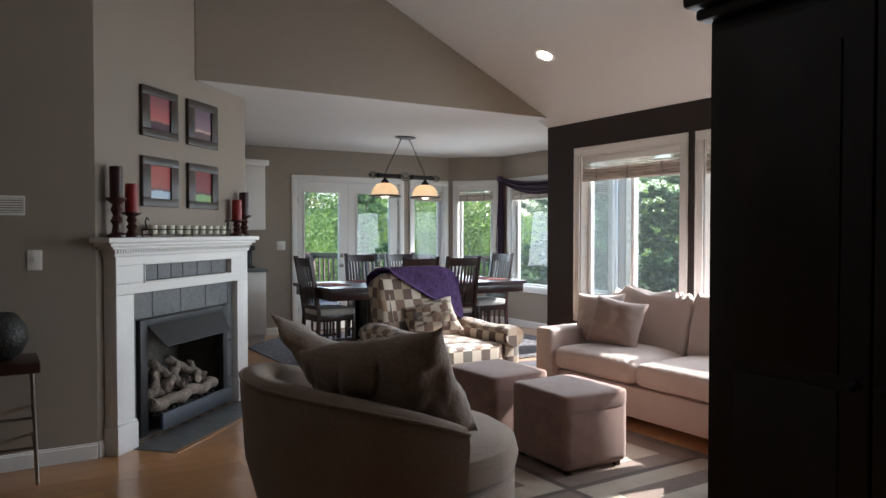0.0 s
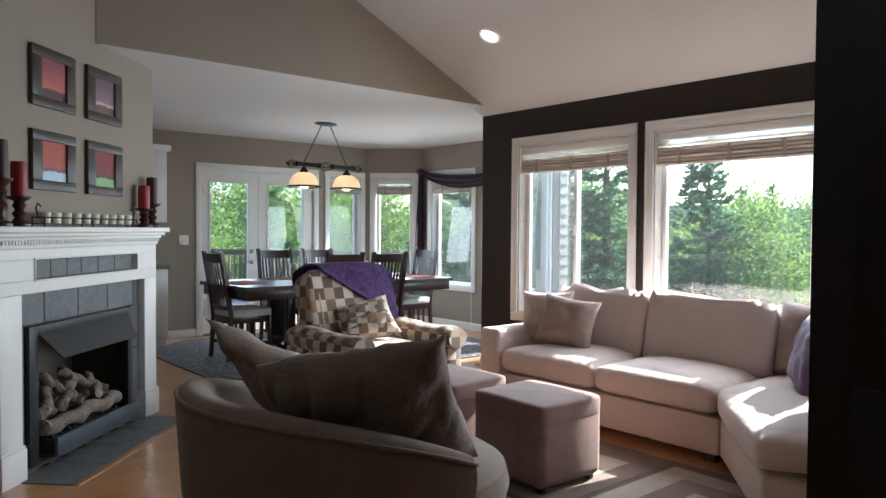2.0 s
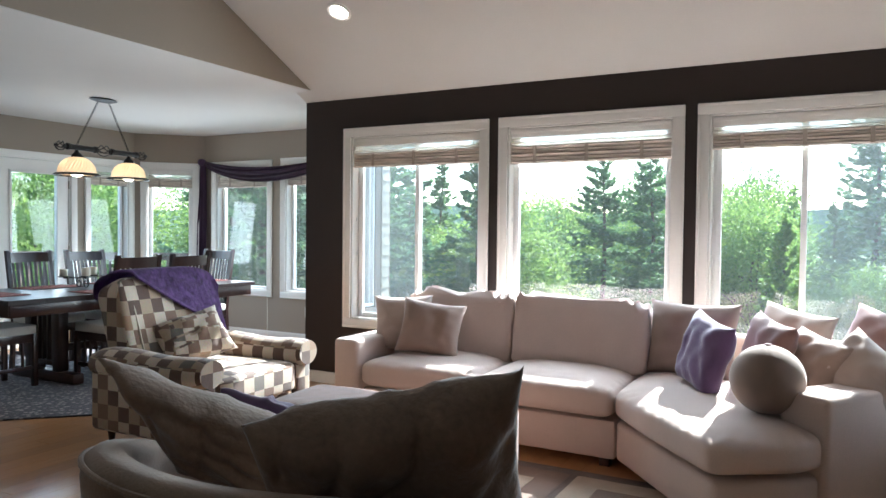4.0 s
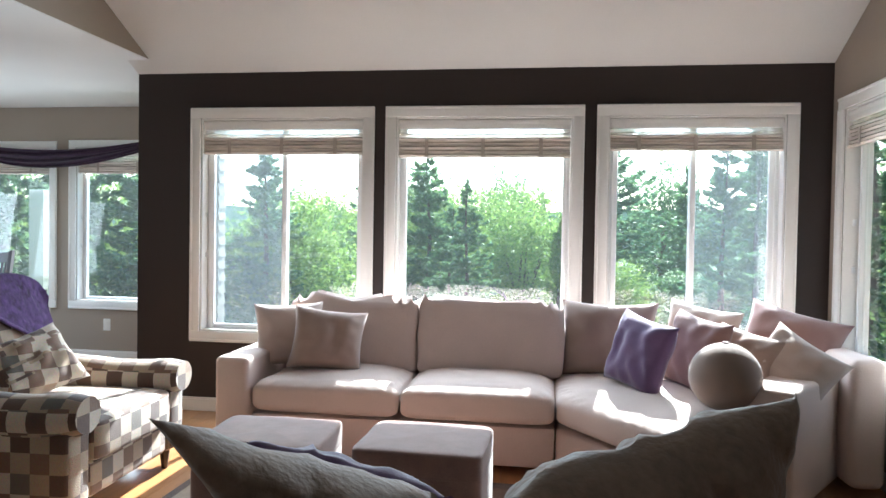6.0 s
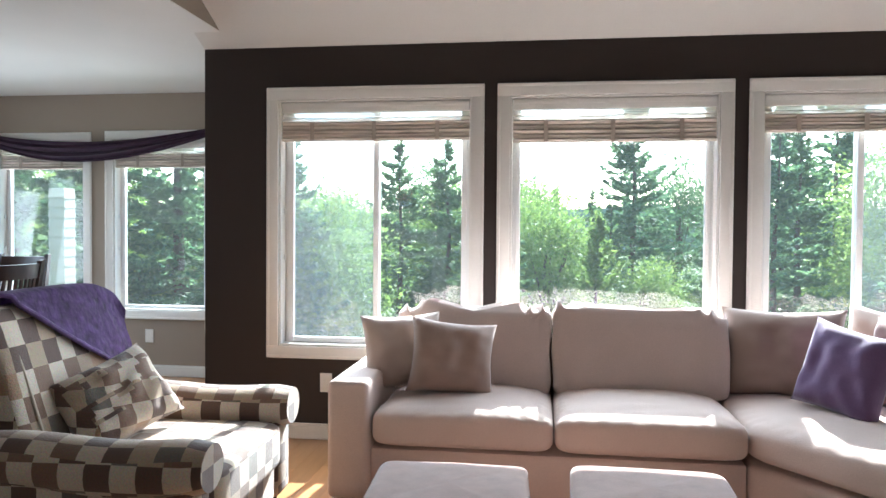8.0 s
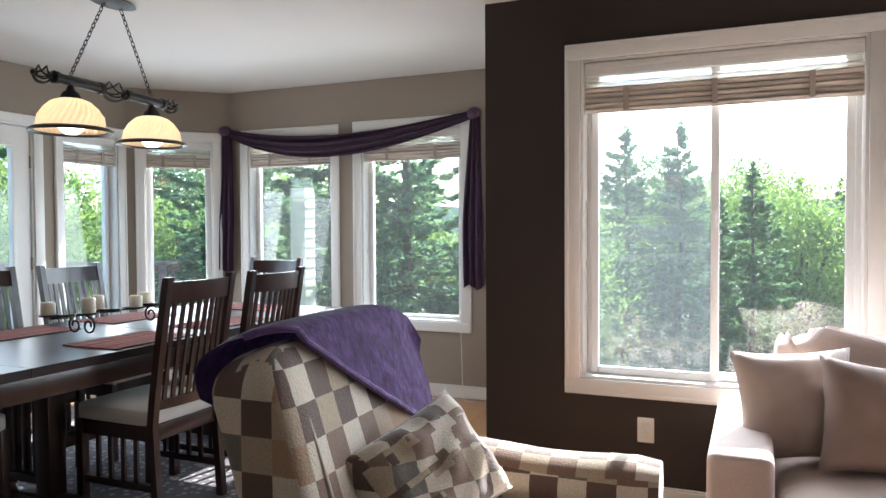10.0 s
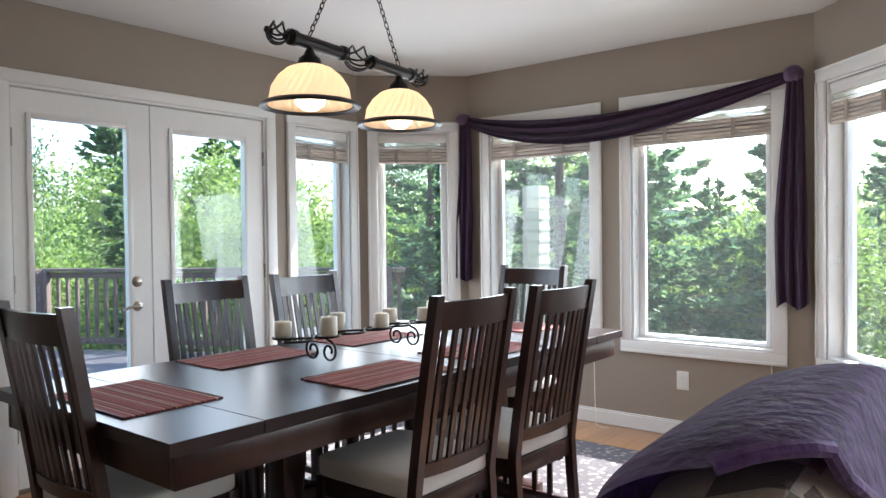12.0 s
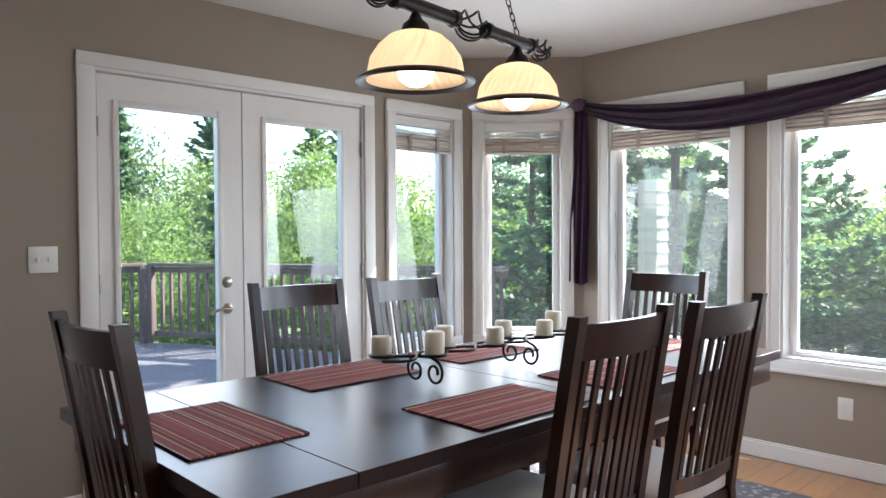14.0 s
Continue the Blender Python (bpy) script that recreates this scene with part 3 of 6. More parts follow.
def skirting(p0, p1, cut0=0.0, cut1=0.0):
    length = math.hypot(p1[0] - p0[0], p1[1] - p0[1])
    bm = bmesh.new()
    box(bm, cut0, -0.014, 0.0, length - cut1, -0.0005, 0.085, 0.003, 1)
    box(bm, cut0, -0.010, 0.0855, length - cut1, -0.0005, 0.098, 0.003, 1)
    ob = part("baseboard", bm, TRIM)
    ob.matrix_basis = along(p0, p1)
    tagged(ob, "white painted baseboard", "baseboard", kind="structure")


for a, b, c0, c1 in (((XL, 0), (XR, 0), 0, 0.014), ((XR, 0), (XR, -2.5), 0, 0), ((0.85, BACK), FP_A, 0, 0), (FP_A, FP_B, 0, 1.755), ((XD, -1.92), (XD, DOOR[0]), 0, 0.003), ((XD, DOOR[1]), DIAG_L, 0.003, 0),
                     (DIAG_L, BAY_L, 0.004, 0.004), (BAY_L, BAY_R, 0.004, 0.004), (BAY_R, DIAG_R, 0.004, 0.004), (DIAG_R, (XL, 0), 0.004, 0), ((XR + 0.15, -2.5), (HALL, -2.5), 0, 0)):
    skirting(a, b, c0, c1)


# ---- living room ----
def wpart(name, bm, material, parent, label="", **kw):
    """A part drawn in the room's own coordinates."""
    ob = part(name, bm, material, parent, label, **kw)
    top = parent
    m = top.matrix_basis
    while top.parent is not None:
        top = top.parent
        m = top.matrix_basis @ m
    ob.data.transform(m.inverted())
    return ob


# sectional sofa
sofa = thing("sectional_sofa", pose(2.0, -0.55, 0), "pale beige upholstered sectional sofa with an angled chaise end", "sofa")
bm = bmesh.new()
box(bm, 1.2, -0.99, 0.05, 2.915, -0.14, 0.27, 0.02)
wpart("base", bm, SOFA, sofa)
bm = bmesh.new()
prism(bm, [(2.92, -0.985), (3.53, -1.745), (3.86, -1.53), (4.34, -0.85), (4.34, -0.14), (2.92, -0.14)], 0.05, 0.27, 0.03)
wpart("chaise_base", bm, SOFA, sofa)
bm = bmesh.new()
box(bm, 1.035, -1.06, 0.04, 1.23, -0.12, 0.59, 0.03, 4)
wpart("arm", bm, SOFA, sofa)
bm = bmesh.new()
box(bm, 1.24, -0.26, 0.05, 4.30, -0.105, 0.70, 0.05, 4)
wpart("back_frame", bm, SOFA, sofa)
bm = bmesh.new()
m = pose(4.09, -1.03, 0, 0, 0, -34)
for v in box(bm, -0.11, -0.44, 0.04, 0.13, 0.46, 0.612, 0.03, 4):
    v.co = m @ v.co
wpart("arm", bm, SOFA, sofa)
bm = bmesh.new()
box(bm, 4.36, -1.02, 0.05, 4.54, -0.12, 0.70, 0.05, 4)
wpart("arm", bm, SOFA, sofa)
for x0, x1 in ((1.237, 2.073), (2.077, 2.913)):
    bm = bmesh.new()
    slab(bm, [(x0, -1.05), (x1, -1.05), (x1, -0.26), (x0, -0.26)], 0.272, 0.468, 4.5, 0.022, 0.003)
    wpart("seat_cushion", bm, SOFA, sofa, angle=80)
bm = bmesh.new()
slab(bm, [(2.915, -1.02), (3.16, -1.36), (3.53, -1.80), (3.86, -1.58), (4.06, -1.22), (4.10, -0.80), (4.10, -0.28), (2.915, -0.28)], 0.272, 0.470, 4.5, 0.024, 0.004, steps=220, soft=0.06)
wpart("chaise_cushion", bm, SOFA, sofa, angle=80)
for x0, x1, d in ((1.24, 2.07, 1), (2.075, 2.965, 2)):
    bm = bmesh.new()
    puff(bm, x1 - x0, 0.25, 0.47, 0.17, 46, pose((x0 + x1) / 2, -0.36, 0.635, -12), 0.03, 0.016, d * 3.1)
    crumple(bm, 0.72, 0.85, 0.03)
    wpart("back_cushion", bm, SOFA, sofa, angle=80)
for x, y in ((1.12, -0.98), (2.85, -0.93), (3.55, -1.60), (4.2, -0.25), (1.14, -0.2)):
    bm = bmesh.new()
    box(bm, x - 0.03, y - 0.03, 0, x + 0.03, y + 0.03, 0.06, 0.005)
    wpart("foot", bm, DARKWOOD, sofa)


def throw(name, at, size, thick, turn, lean, material, label, roll=0, tall=1.0, seed=1.0):
    p = thing(name, pose(*at, 0, 0, turn), label, "pillow", "sofa pillows")
    bm = bmesh.new()
    pillow(bm, size, thick, seed=seed, m=pose(0, 0, 0, lean, roll, 0), tall=tall)
    part("cover", bm, material, p, angle=80)
    return p


throw("throw_pillow", (1.33, -0.66, 0.475), 0.42, 0.15, 20, -14, SAND, "pale beige square pillow against the sofa arm", -2, 0.93, 1)
throw("throw_pillow", (1.57, -0.76, 0.475), 0.44, 0.16, 16, -18, TAN, "tan square pillow leaning on a paler one", 7, 0.86, 2)
throw("throw_pillow", (3.21, -0.50, 0.45), 0.58, 0.17, -18, -12, TAN, "large tan pillow leaning on the sofa back", -1, 0.80, 3)
throw("throw_pillow", (3.30, -0.86, 0.470), 0.42, 0.15, -56, -14, PLUM, "plum velvet pillow on the chaise", 9, 0.98, 4)
throw("throw_pillow", (3.60, -0.80, 0.470), 0.44, 0.15, -62, -14, MAUVE, "mauve brown pillow behind the plum one", 6, 0.95, 5)
throw("throw_pillow", (3.70, -0.42, 0.470), 0.44, 0.17, -30, -14, SAND, "pale beige pillow in the chaise corner", 8, 1.0, 6)
throw("throw_pillow", (3.80, -0.92, 0.470), 0.42, 0.17, -48, -26, TAN, "tan pillow heaped in the chaise corner", 8, 0.90, 7)
throw("throw_pillow", (3.98, -1.02, 0.50), 0.42, 0.18, -44, -32, SAND, "pale beige pillow heaped by the chaise arm", 26, 0.85, 8)
throw("throw_pillow", (4.16, -0.52, 0.52), 0.56, 0.18, -34, -24, MAUVE, "mauve brown pillow slumped on the sofa back", 12, 0.72, 9)
ball = thing("ball_pillow", pose(3.70, -1.28, 0.478), "round taupe ball pillow on the chaise", "pillow")
bm = bmesh.new()
bmesh.ops.create_uvsphere(bm, u_segments=40, v_segments=26, radius=0.166)
for v in bm.verts:
    a = math.atan2(v.co.y, v.co.x)
    v.co *= 1 - 0.016 * (abs(math.cos(2 * a)) > 0.985)
    v.co.z = v.co.z * 0.97 + 0.162
part("cover", bm, BALL, ball)
bm = bmesh.new()
lathe(bm, [(0.0, 0.008), (0.016, 0.006), (0.018, 0.0), (0.0, -0.004)], 14, (0, 0, 0.322))
part("button", bm, MAUVE, ball)


def ottoman(x, y, turn, wide):
    o = thing("ottoman", pose(x, y, 0, 0, 0, turn), "mocha suede cube ottoman on the patterned rug", "ottoman", "ottomans")
    bm = bmesh.new()
    box(bm, -wide / 2, -0.235, 0.03, wide / 2, 0.235, 0.40, 0.05, 5)
    part("body", bm, SUEDE, o, angle=60)
    bm = bmesh.new()
    puff(bm, wide + 0.006, 0.476, 0.11, 0.2, 28, pose(0, 0, 0.40), 0.06, 0.005, x)
    part("top_cushion", bm, SUEDE, o, angle=70)
    for a in (-1, 1):
        for b in (-1, 1):
            bm = bmesh.new()
            lathe(bm, [(0.022, 0), (0.026, 0.032)], 12, (a * (wide / 2 - 0.05), b * 0.18, 0))
            part("foot", bm, DARKWOOD, o)


ottoman(2.375, -1.90, -2, 0.52)
ottoman(1.715, -1.94, 2, 0.52)


# patchwork armchair
def patchwork():
    m = bpy.data.materials.new("patchwork_chenille")
    m.use_nodes = True
    n, l = m.node_tree.nodes, m.node_tree.links
    uv, fl, wn2, ramp, chk, mix = n.new("ShaderNodeUVMap"), n.new("ShaderNodeVectorMath"), n.new("ShaderNodeTexWhiteNoise"), n.new("ShaderNodeValToRGB"), n.new("ShaderNodeTexChecker"), n.new("ShaderNodeMixRGB")
    uv.uv_map = "UVMap"
    fl.operation = "FLOOR"
    l.new(uv.outputs[0], fl.inputs[0])
    wn2.noise_dimensions = "2D"
    l.new(fl.outputs[0], wn2.inputs["Vector"])
    ramp.color_ramp.interpolation = "CONSTANT"
    e = ramp.color_ramp.elements
    e[0].position, e[0].color = 0.0, (0.095, 0.055, 0.040, 1)
    e[1].position, e[1].color = 0.40, (0.17, 0.10, 0.066, 1)
    k = e.new(0.72)
    k.color = (0.30, 0.19, 0.115, 1)
    k = e.new(0.88)
    k.color = (0.13, 0.11, 0.09, 1)
    l.new(wn2.outputs["Value"], ramp.inputs[0])
    pale = n.new("ShaderNodeValToRGB")
    pale.color_ramp.interpolation = "CONSTANT"
    q = pale.color_ramp.elements
    q[0].position, q[0].color = 0.0, (0.50, 0.42, 0.33, 1)
    q[1].position, q[1].color = 0.6, (0.34, 0.255, 0.175, 1)
    l.new(wn2.outputs["Value"], pale.inputs[0])
    chk.inputs["Scale"].default_value = 1.0
    chk.inputs["Color1"].default_value, chk.inputs["Color2"].default_value = (0, 0, 0, 1), (1, 1, 1, 1)
    l.new(uv.outputs[0], chk.inputs["Vector"])
    l.new(chk.outputs["Fac"], mix.inputs[0])
    l.new(ramp.outputs[0], mix.inputs[1])
    l.new(pale.outputs[0], mix.inputs[2])
    tc, ns, soft = n.new("ShaderNodeTexCoord"), n.new("ShaderNodeTexNoise"), n.new("ShaderNodeMixRGB")
    ns.inputs["Scale"].default_value, ns.inputs["Detail"].default_value = 160, 3
    l.new(tc.outputs["Object"], ns.inputs["Vector"])
    soft.blend_type, soft.inputs[0].default_value = "OVERLAY", 0.45
    l.new(mix.outputs[0], soft.inputs[1])
    l.new(ns.outputs["Color"], soft.inputs[2])
    b = n["Principled BSDF"]
    l.new(soft.outputs[0], b.inputs["Base Color"])
    b.inputs["Roughness"].default_value, b.inputs["Sheen Weight"].default_value = 0.9, 0.3
    bp = n.new("ShaderNodeBump")
    bp.inputs["Strength"].default_value, bp.inputs["Distance"].default_value = 0.5, 0.004
    l.new(ns.outputs["Fac"], bp.inputs["Height"])
    l.new(bp.outputs["Normal"], b.inputs["Normal"])
    return m


PATCH = patchwork()
CELL = 0.088
# local frame: y is the way the chair faces
ac = thing("armchair", pose(0.46, -1.64, 0, 0, 0, -88), "brown and cream patchwork armchair with rolled arms", "armchair")


def roll_arm(x):
    bm = bmesh.new()
    box(bm, x - 0.085, -0.42, 0.10, x + 0.085, 0.43, 0.49, 0.03, 3)
    part("arm_panel", bm, PATCH, ac, cells=CELL, angle=60)
    bm = bmesh.new()
    seg, pts = 22, 14
    rings = []
    for i in range(pts + 1):
        y = -0.44 + 0.91 * i / pts
        r = 0.108 * (1 - 0.22 * (abs(2 * i / pts - 1) ** 8)) * (0.985 + 0.1 * i / pts)
        rings.append([bm.verts.new((x + r * math.cos(2 * math.pi * k / seg), y, 0.492 + 0.86 * r * math.sin(2 * math.pi * k / seg) + 0.012 * math.sin(i * 0.5))) for k in range(seg)])
    for a, b in zip(rings, rings[1:]):
        for k in range(seg):
            bm.faces.new((a[k], a[(k + 1) % seg], b[(k + 1) % seg], b[k]))
    bm.faces.new(rings[0])
    bm.faces.new(rings[-1][::-1])
    part("arm_roll", bm, PATCH, ac, cells=CELL, angle=60)


roll_arm(-0.455)
roll_arm(0.415)
bm = bmesh.new()
box(bm, -0.37, -0.40, 0.10, 0.33, 0.42, 0.27, 0.03, 3)
part("seat_base", bm, PATCH, ac, cells=CELL)
bm = bmesh.new()
puff(bm, 0.72, 0.78, 0.19, 0.2, 24, pose(-0.02, 0.07, 0.355), 0.1, 0.008, 4.0)
part("seat_cushion", bm, PATCH, ac, cells=CELL, angle=70)
bm = bmesh.new()
puff(bm, 0.78, 0.23, 0.84, 0.26, 30, pose(-0.02, -0.345, 0.585, 18), 0.0, 0.012, 2.0)
part("backrest", bm, PATCH, ac, cells=CELL, angle=70)
PIPING = mat("cream_piping", (0.50, 0.43, 0.34), 0.8)
for x in (-0.28, 0.28):
    bm = bmesh.new()
    tube(bm, [pose(0, -0.345, 0.585, 18) @ Vector((x, 0.114 - 0.03 * (abs(k - 6) / 6) ** 3, -0.34 + 0.74 * k / 12)) for k in range(13)], 0.006, 8)
    part("piping", bm, PIPING, ac)
for x in (-0.42, 0.38):
    for y in (-0.38, 0.38):
        bm = bmesh.new()
        lathe(bm, [(0.016, 0), (0.030, 0.11)], 14, (x, y, 0))
        part("leg", bm, DARKWOOD, ac)
ap = thing("throw_pillow", pose(0.45, -1.62, 0.47, 0, 0, -108), "patchwork cushion resting in the armchair", "pillow")
bm = bmesh.new()
pillow(bm, 0.47, 0.18, seed=12.0, m=pose(0, 0, 0, 36, 14, 0), tall=0.74)
part("cover", bm, PATCH, ap, angle=80, cells=0.075)

# purple throw over the armchair's back
th = thing("throw_blanket", pose(0.46, -1.64, 0, 0, 0, -88), "purple plush throw draped over the armchair back", "blanket")
bm = bmesh.new()
mb = pose(0, -0.345, 0.585, 18)
NX, NY = 34, 54
grid = []
for i in range(NX + 1):
    u = i / NX
    row = []
    for j in range(NY + 1):
        v = j / NY
        x = 0.34 - 0.79 * u
        k = (0.22 - x) / 0.67
        front = 0.11 + 0.50 * k - 0.10 * k * k
        rear = 0.15 + 0.45 * min(1.0, 1.5 * u)
        s = -rear + (front + rear) * v
        top = 0.408 - 0.10 * (abs(x) / 0.46) ** 5
        off = 0.130 + 0.006 * noise.noise(Vector((x * 9, s * 9, 1.0)))
        if s < -0.10:
            p = Vector((x, -off - 0.012, top + (s + 0.10)))
        elif s < 0.10:
            a = math.pi * (0.10 - s) / 0.20
            p = Vector((x, off * math.cos(a), top + 0.022 + 0.045 * math.sin(a)))
        else:
            p = Vector((x, off - 0.02 * min(1, abs(x) / 0.42) ** 4, top - (s - 0.10)))
        if x < -0.40:
            p.z -= (-x - 0.40) * 0.8
        p += Vector((0, 0.004, 0.0)) * noise.noise(Vector((x * 21, s * 21, 3.0)))
        row.append(bm.verts.new(mb @ p))
    grid.append(row)
for i in range(NX):
    for j in range(NY):
        bm.faces.new((grid[i][j], grid[i + 1][j], grid[i + 1][j + 1], grid[i][j + 1]))
hem = [row[NY].co.copy() for row in grid]
bmesh.ops.solidify(bm, geom=bm.faces[:], thickness=0.012)
part("cloth", bm, PURPLE, th, angle=80)
bm = bmesh.new()
tube(bm, hem, 0.010, 8)
part("hem", bm, PURPLE, th)

# round taupe swivel chair with its back to the walk
rc = thing("swivel_chair", pose(2.705, -3.215, 0, 0, 0, -12), "dark taupe round barrel chair piled with pillows", "chair")
bm = bmesh.new()
R, N = 0.66, 44
rows = []
for i in range(N + 1):
    a = radians(-178 + 184 * i / N)
    f = 2 * i / N - 1
    top = 0.765 - (0.14 * f ** 3 if f > 0 else 0.24 * abs(f) ** 2.2)
    prof = [(R * 0.90, 0.10), (R * 1.02, 0.40), (R * 1.05, top - 0.06), (R * 1.04, top - 0.02), (R * 1.0, top), (R * 0.90, top - 0.004), (R * 0.85, top - 0.04), (R * 0.80, 0.42), (R * 0.78, 0.10)]
    rows.append([bm.verts.new((r * math.cos(a), r * math.sin(a), z)) for r, z in prof])
for a, b in zip(rows, rows[1:]):
    for k in range(len(prof)):
        bm.faces.new((a[k], b[k], b[(k + 1) % len(prof)], a[(k + 1) % len(prof)]))
bm.faces.new(rows[0])
bm.faces.new(rows[-1][::-1])
part("barrel_back", bm, OLIVE, rc, angle=50)
bm = bmesh.new()
lathe(bm, [(0.30, 0.10), (0.46, 0.10), (0.50, 0.14), (0.50, 0.27), (0.46, 0.285), (0.0, 0.285)], 48, (0, 0.03, 0))
part("seat_base", bm, OLIVE, rc)
bm = bmesh.new()
lathe(bm, [(0.0, 0.287), (0.45, 0.287), (0.50, 0.31), (0.515, 0.37), (0.50, 0.43), (0.44, 0.465), (0.25, 0.485), (0.0, 0.49)], 48, (0, 0.03, 0))
part("seat_cushion", bm, OLIVE, rc)
bm = bmesh.new()
lathe(bm, [(0.40, 0.0), (0.40, 0.03), (0.12, 0.05), (0.10, 0.101)], 32)
part("swivel_base", bm, BLACKM, rc)
bm = bmesh.new()
tube(bm, [(R * 1.045 * math.cos(radians(-178 + 184 * i / 40)), R * 1.045 * math.sin(radians(-178 + 184 * i / 40)), 0.743 - (0.14 * (i / 20 - 1) ** 3 if i > 20 else 0.24 * abs(i / 20 - 1) ** 2.2)) for i in range(41)], 0.008, 8)
part("piping", bm, OLIVE2, rc)


def heap(tl, tr, br, thick, material, label, seed=0.0):
    """A pillow through three of its corners."""
    tl, tr, br = Vector(tl), Vector(tr), Vector(br)
    bl = tl + br - tr
    x, z = tr - tl, tl - bl
    y = z.cross(x).normalized()
    foot = (bl + br) / 2
    m = Matrix.Identity(4)
    for i, v in enumerate((x, y, z)):
        m.col[i][:3] = v
    p = thing("throw_pillow", pose(*foot), label, "pillow", "barrel chair pillows")
    bm = bmesh.new()
    pillow(bm, 1.0, thick, n=44, seed=seed, m=m, pinch=0.07)
    for v in bm.verts:
        k = v.co * 6 + Vector((seed, 0, 0))
        fold = 1 - abs(noise.noise(Vector((k.x * 1.3, k.y * 1.3, k.z * 0.45))))
        v.co += y * 0.018 * noise.noise(k) + y * 0.006 * noise.noise(k * 3) + y * 0.022 * fold ** 6
    part("cover", bm, material, p, angle=80)


heap((2.15, -3.63, 0.955), (2.62, -3.22, 0.70), (2.75, -3.04, 0.34), 0.22, OLIVE2, "dark taupe pillow standing in the barrel chair", 21)
heap((2.80, -3.73, 0.865), (3.35, -3.39, 0.995), (3.27, -3.17, 0.57), 0.22, OLIVE2, "large dark taupe pillow along the barrel chair back", 22)
heap((2.12, -3.14, 0.765), (2.64, -3.04, 0.62), (2.66, -2.88, 0.40), 0.14, PLUM, "plum pillow in the barrel chair seat", 23)

# tall dark armoire by the entry
ar = thing("armoire", pose(4.27, -2.53, 0), "tall black-brown wooden armoire by the entry wall", "armoire")
BLACKW = mat("black_brown_wood", (0.012, 0.007, 0.006), 0.45, 0.3, 4, 0.1, 40, stretch=(6, 6, 0.6))
bm = bmesh.new()
box(bm, 0, -0.552, 0.08, 0.9, 0.0, 1.93, 0.004)
part("body", bm, BLACKW, ar)
bm = bmesh.new()
box(bm, -0.03, -0.585, 1.93, 0.93, 0.0, 1.965, 0.012)
box(bm, -0.055, -0.61, 1.966, 0.955, 0.0, 2.01, 0.014)
part("cornice", bm, BLACKW, ar)
bm = bmesh.new()
box(bm, -0.01, -0.565, 0.0, 0.91, 0.0, 0.079, 0.006)
part("plinth", bm, BLACKW, ar)
for x0, x1 in ((0.03, 0.447), (0.453, 0.87)):
    bm = bmesh.new()
    box(bm, x0, -0.572, 0.12, x1, -0.553, 1.89, 0.004)
    box(bm, x0 + 0.07, -0.578, 0.22, x1 - 0.07, -0.5725, 0.985, 0.003)
    box(bm, x0 + 0.07, -0.578, 1.02, x1 - 0.07, -0.5725, 1.80, 0.003)
    d = part("door", bm, BLACKW, ar)
    bm = bmesh.new()
    lathe(bm, [(0.006, 0), (0.014, 0.02), (0.0, 0.028)], 12)
    bm.transform(pose(x1 - 0.03 if x0 < 0.1 else x0 + 0.03, -0.572, 1.0, 90))
    part("knob", bm, IRON, d)

# fireplace: x along the wall from its left end, y into the wall
fp = thing("fireplace", along(FP_A, FP_B), "white painted fireplace surround with slate tiles and gas logs", "fireplace")
S0, S1 = 0.062, 1.672
for x0, x1 in ((S0, S0 + 0.165), (S1 - 0.165, S1)):
    bm = bmesh.new()
    box(bm, x0, -0.09, 0.0, x1, -0.001, 0.965, 0.003)
    part("pilaster", bm, TRIM, fp)
for x0, x1 in ((S0 - 0.015, S0 + 0.18), (S1 - 0.18, S1 + 0.015)):
    bm = bmesh.new()
    box(bm, x0, -0.104, 0.0, x1, -0.0012, 0.17, 0.004)
    box(bm, x0 + 0.004, -0.100, 0.171, x1 - 0.004, -0.0012, 0.185, 0.004)
    part("plinth_block", bm, TRIM, fp)
bm = bmesh.new()
for q in ((S0, 0.966, S1, 1.035), (S0, 1.145, S1, 1.20), (S0, 1.035, S0 + 0.27, 1.145), (S1 - 0.27, 1.035, S1, 1.145)):
    box(bm, q[0], -0.09, q[1], q[2], -0.001, q[3], 0.002, 1)
part("frieze", bm, TRIM, fp)
bm = bmesh.new()
for q in ((S0 + 0.262, 1.027, S1 - 0.262, 1.037), (S0 + 0.262, 1.143, S1 - 0.262, 1.153), (S0 + 0.262, 1.038, S0 + 0.272, 1.142), (S1 - 0.272, 1.038, S1 - 0.262, 1.142)):
    box(bm, q[0], -0.098, q[1], q[2], -0.088, q[3], 0.002, 1)
part("frieze_moulding", bm, TRIM, fp)
bm = bmesh.new()
for y, z0, z1, o in ((-0.098, 1.20, 1.222, 0.02), (-0.108, 1.2445, 1.262, 0.05), (-0.122, 1.2625, 1.285, 0.085), (-0.138, 1.2855, 1.318, 0.12)):
    box(bm, S0 - o, y, z0, S1 + o, -0.001, z1, 0.006)
box(bm, S0 - 0.02, -0.098, 1.2225, S1 + 0.02, -0.001, 1.244)
part("mantel_shelf", bm, TRIM, fp)
bm = bmesh.new()
box(bm, 0, 0, 0, 0.012, 0.012, 0.018)
dent = part("dentil", bm, TRIM, fp, smooth=False)
dent.location = (S0, -0.110, 1.2245)
x = S0 + 0.024
while x < S1 + 0.01:
    d = new("dentil", dent.data)
    d.parent, d.location = fp, (x, -0.110, 1.2245)
    x += 0.024
bm = bmesh.new()
box(bm, S0 + 0.166, -0.03, 0.03, 0.31, -0.0015, 0.97)
box(bm, 1.41, -0.03, 0.03, S1 - 0.166, -0.0015, 0.97)
box(bm, 0.3105, -0.03, 0.79, 1.4095, -0.0015, 0.97)
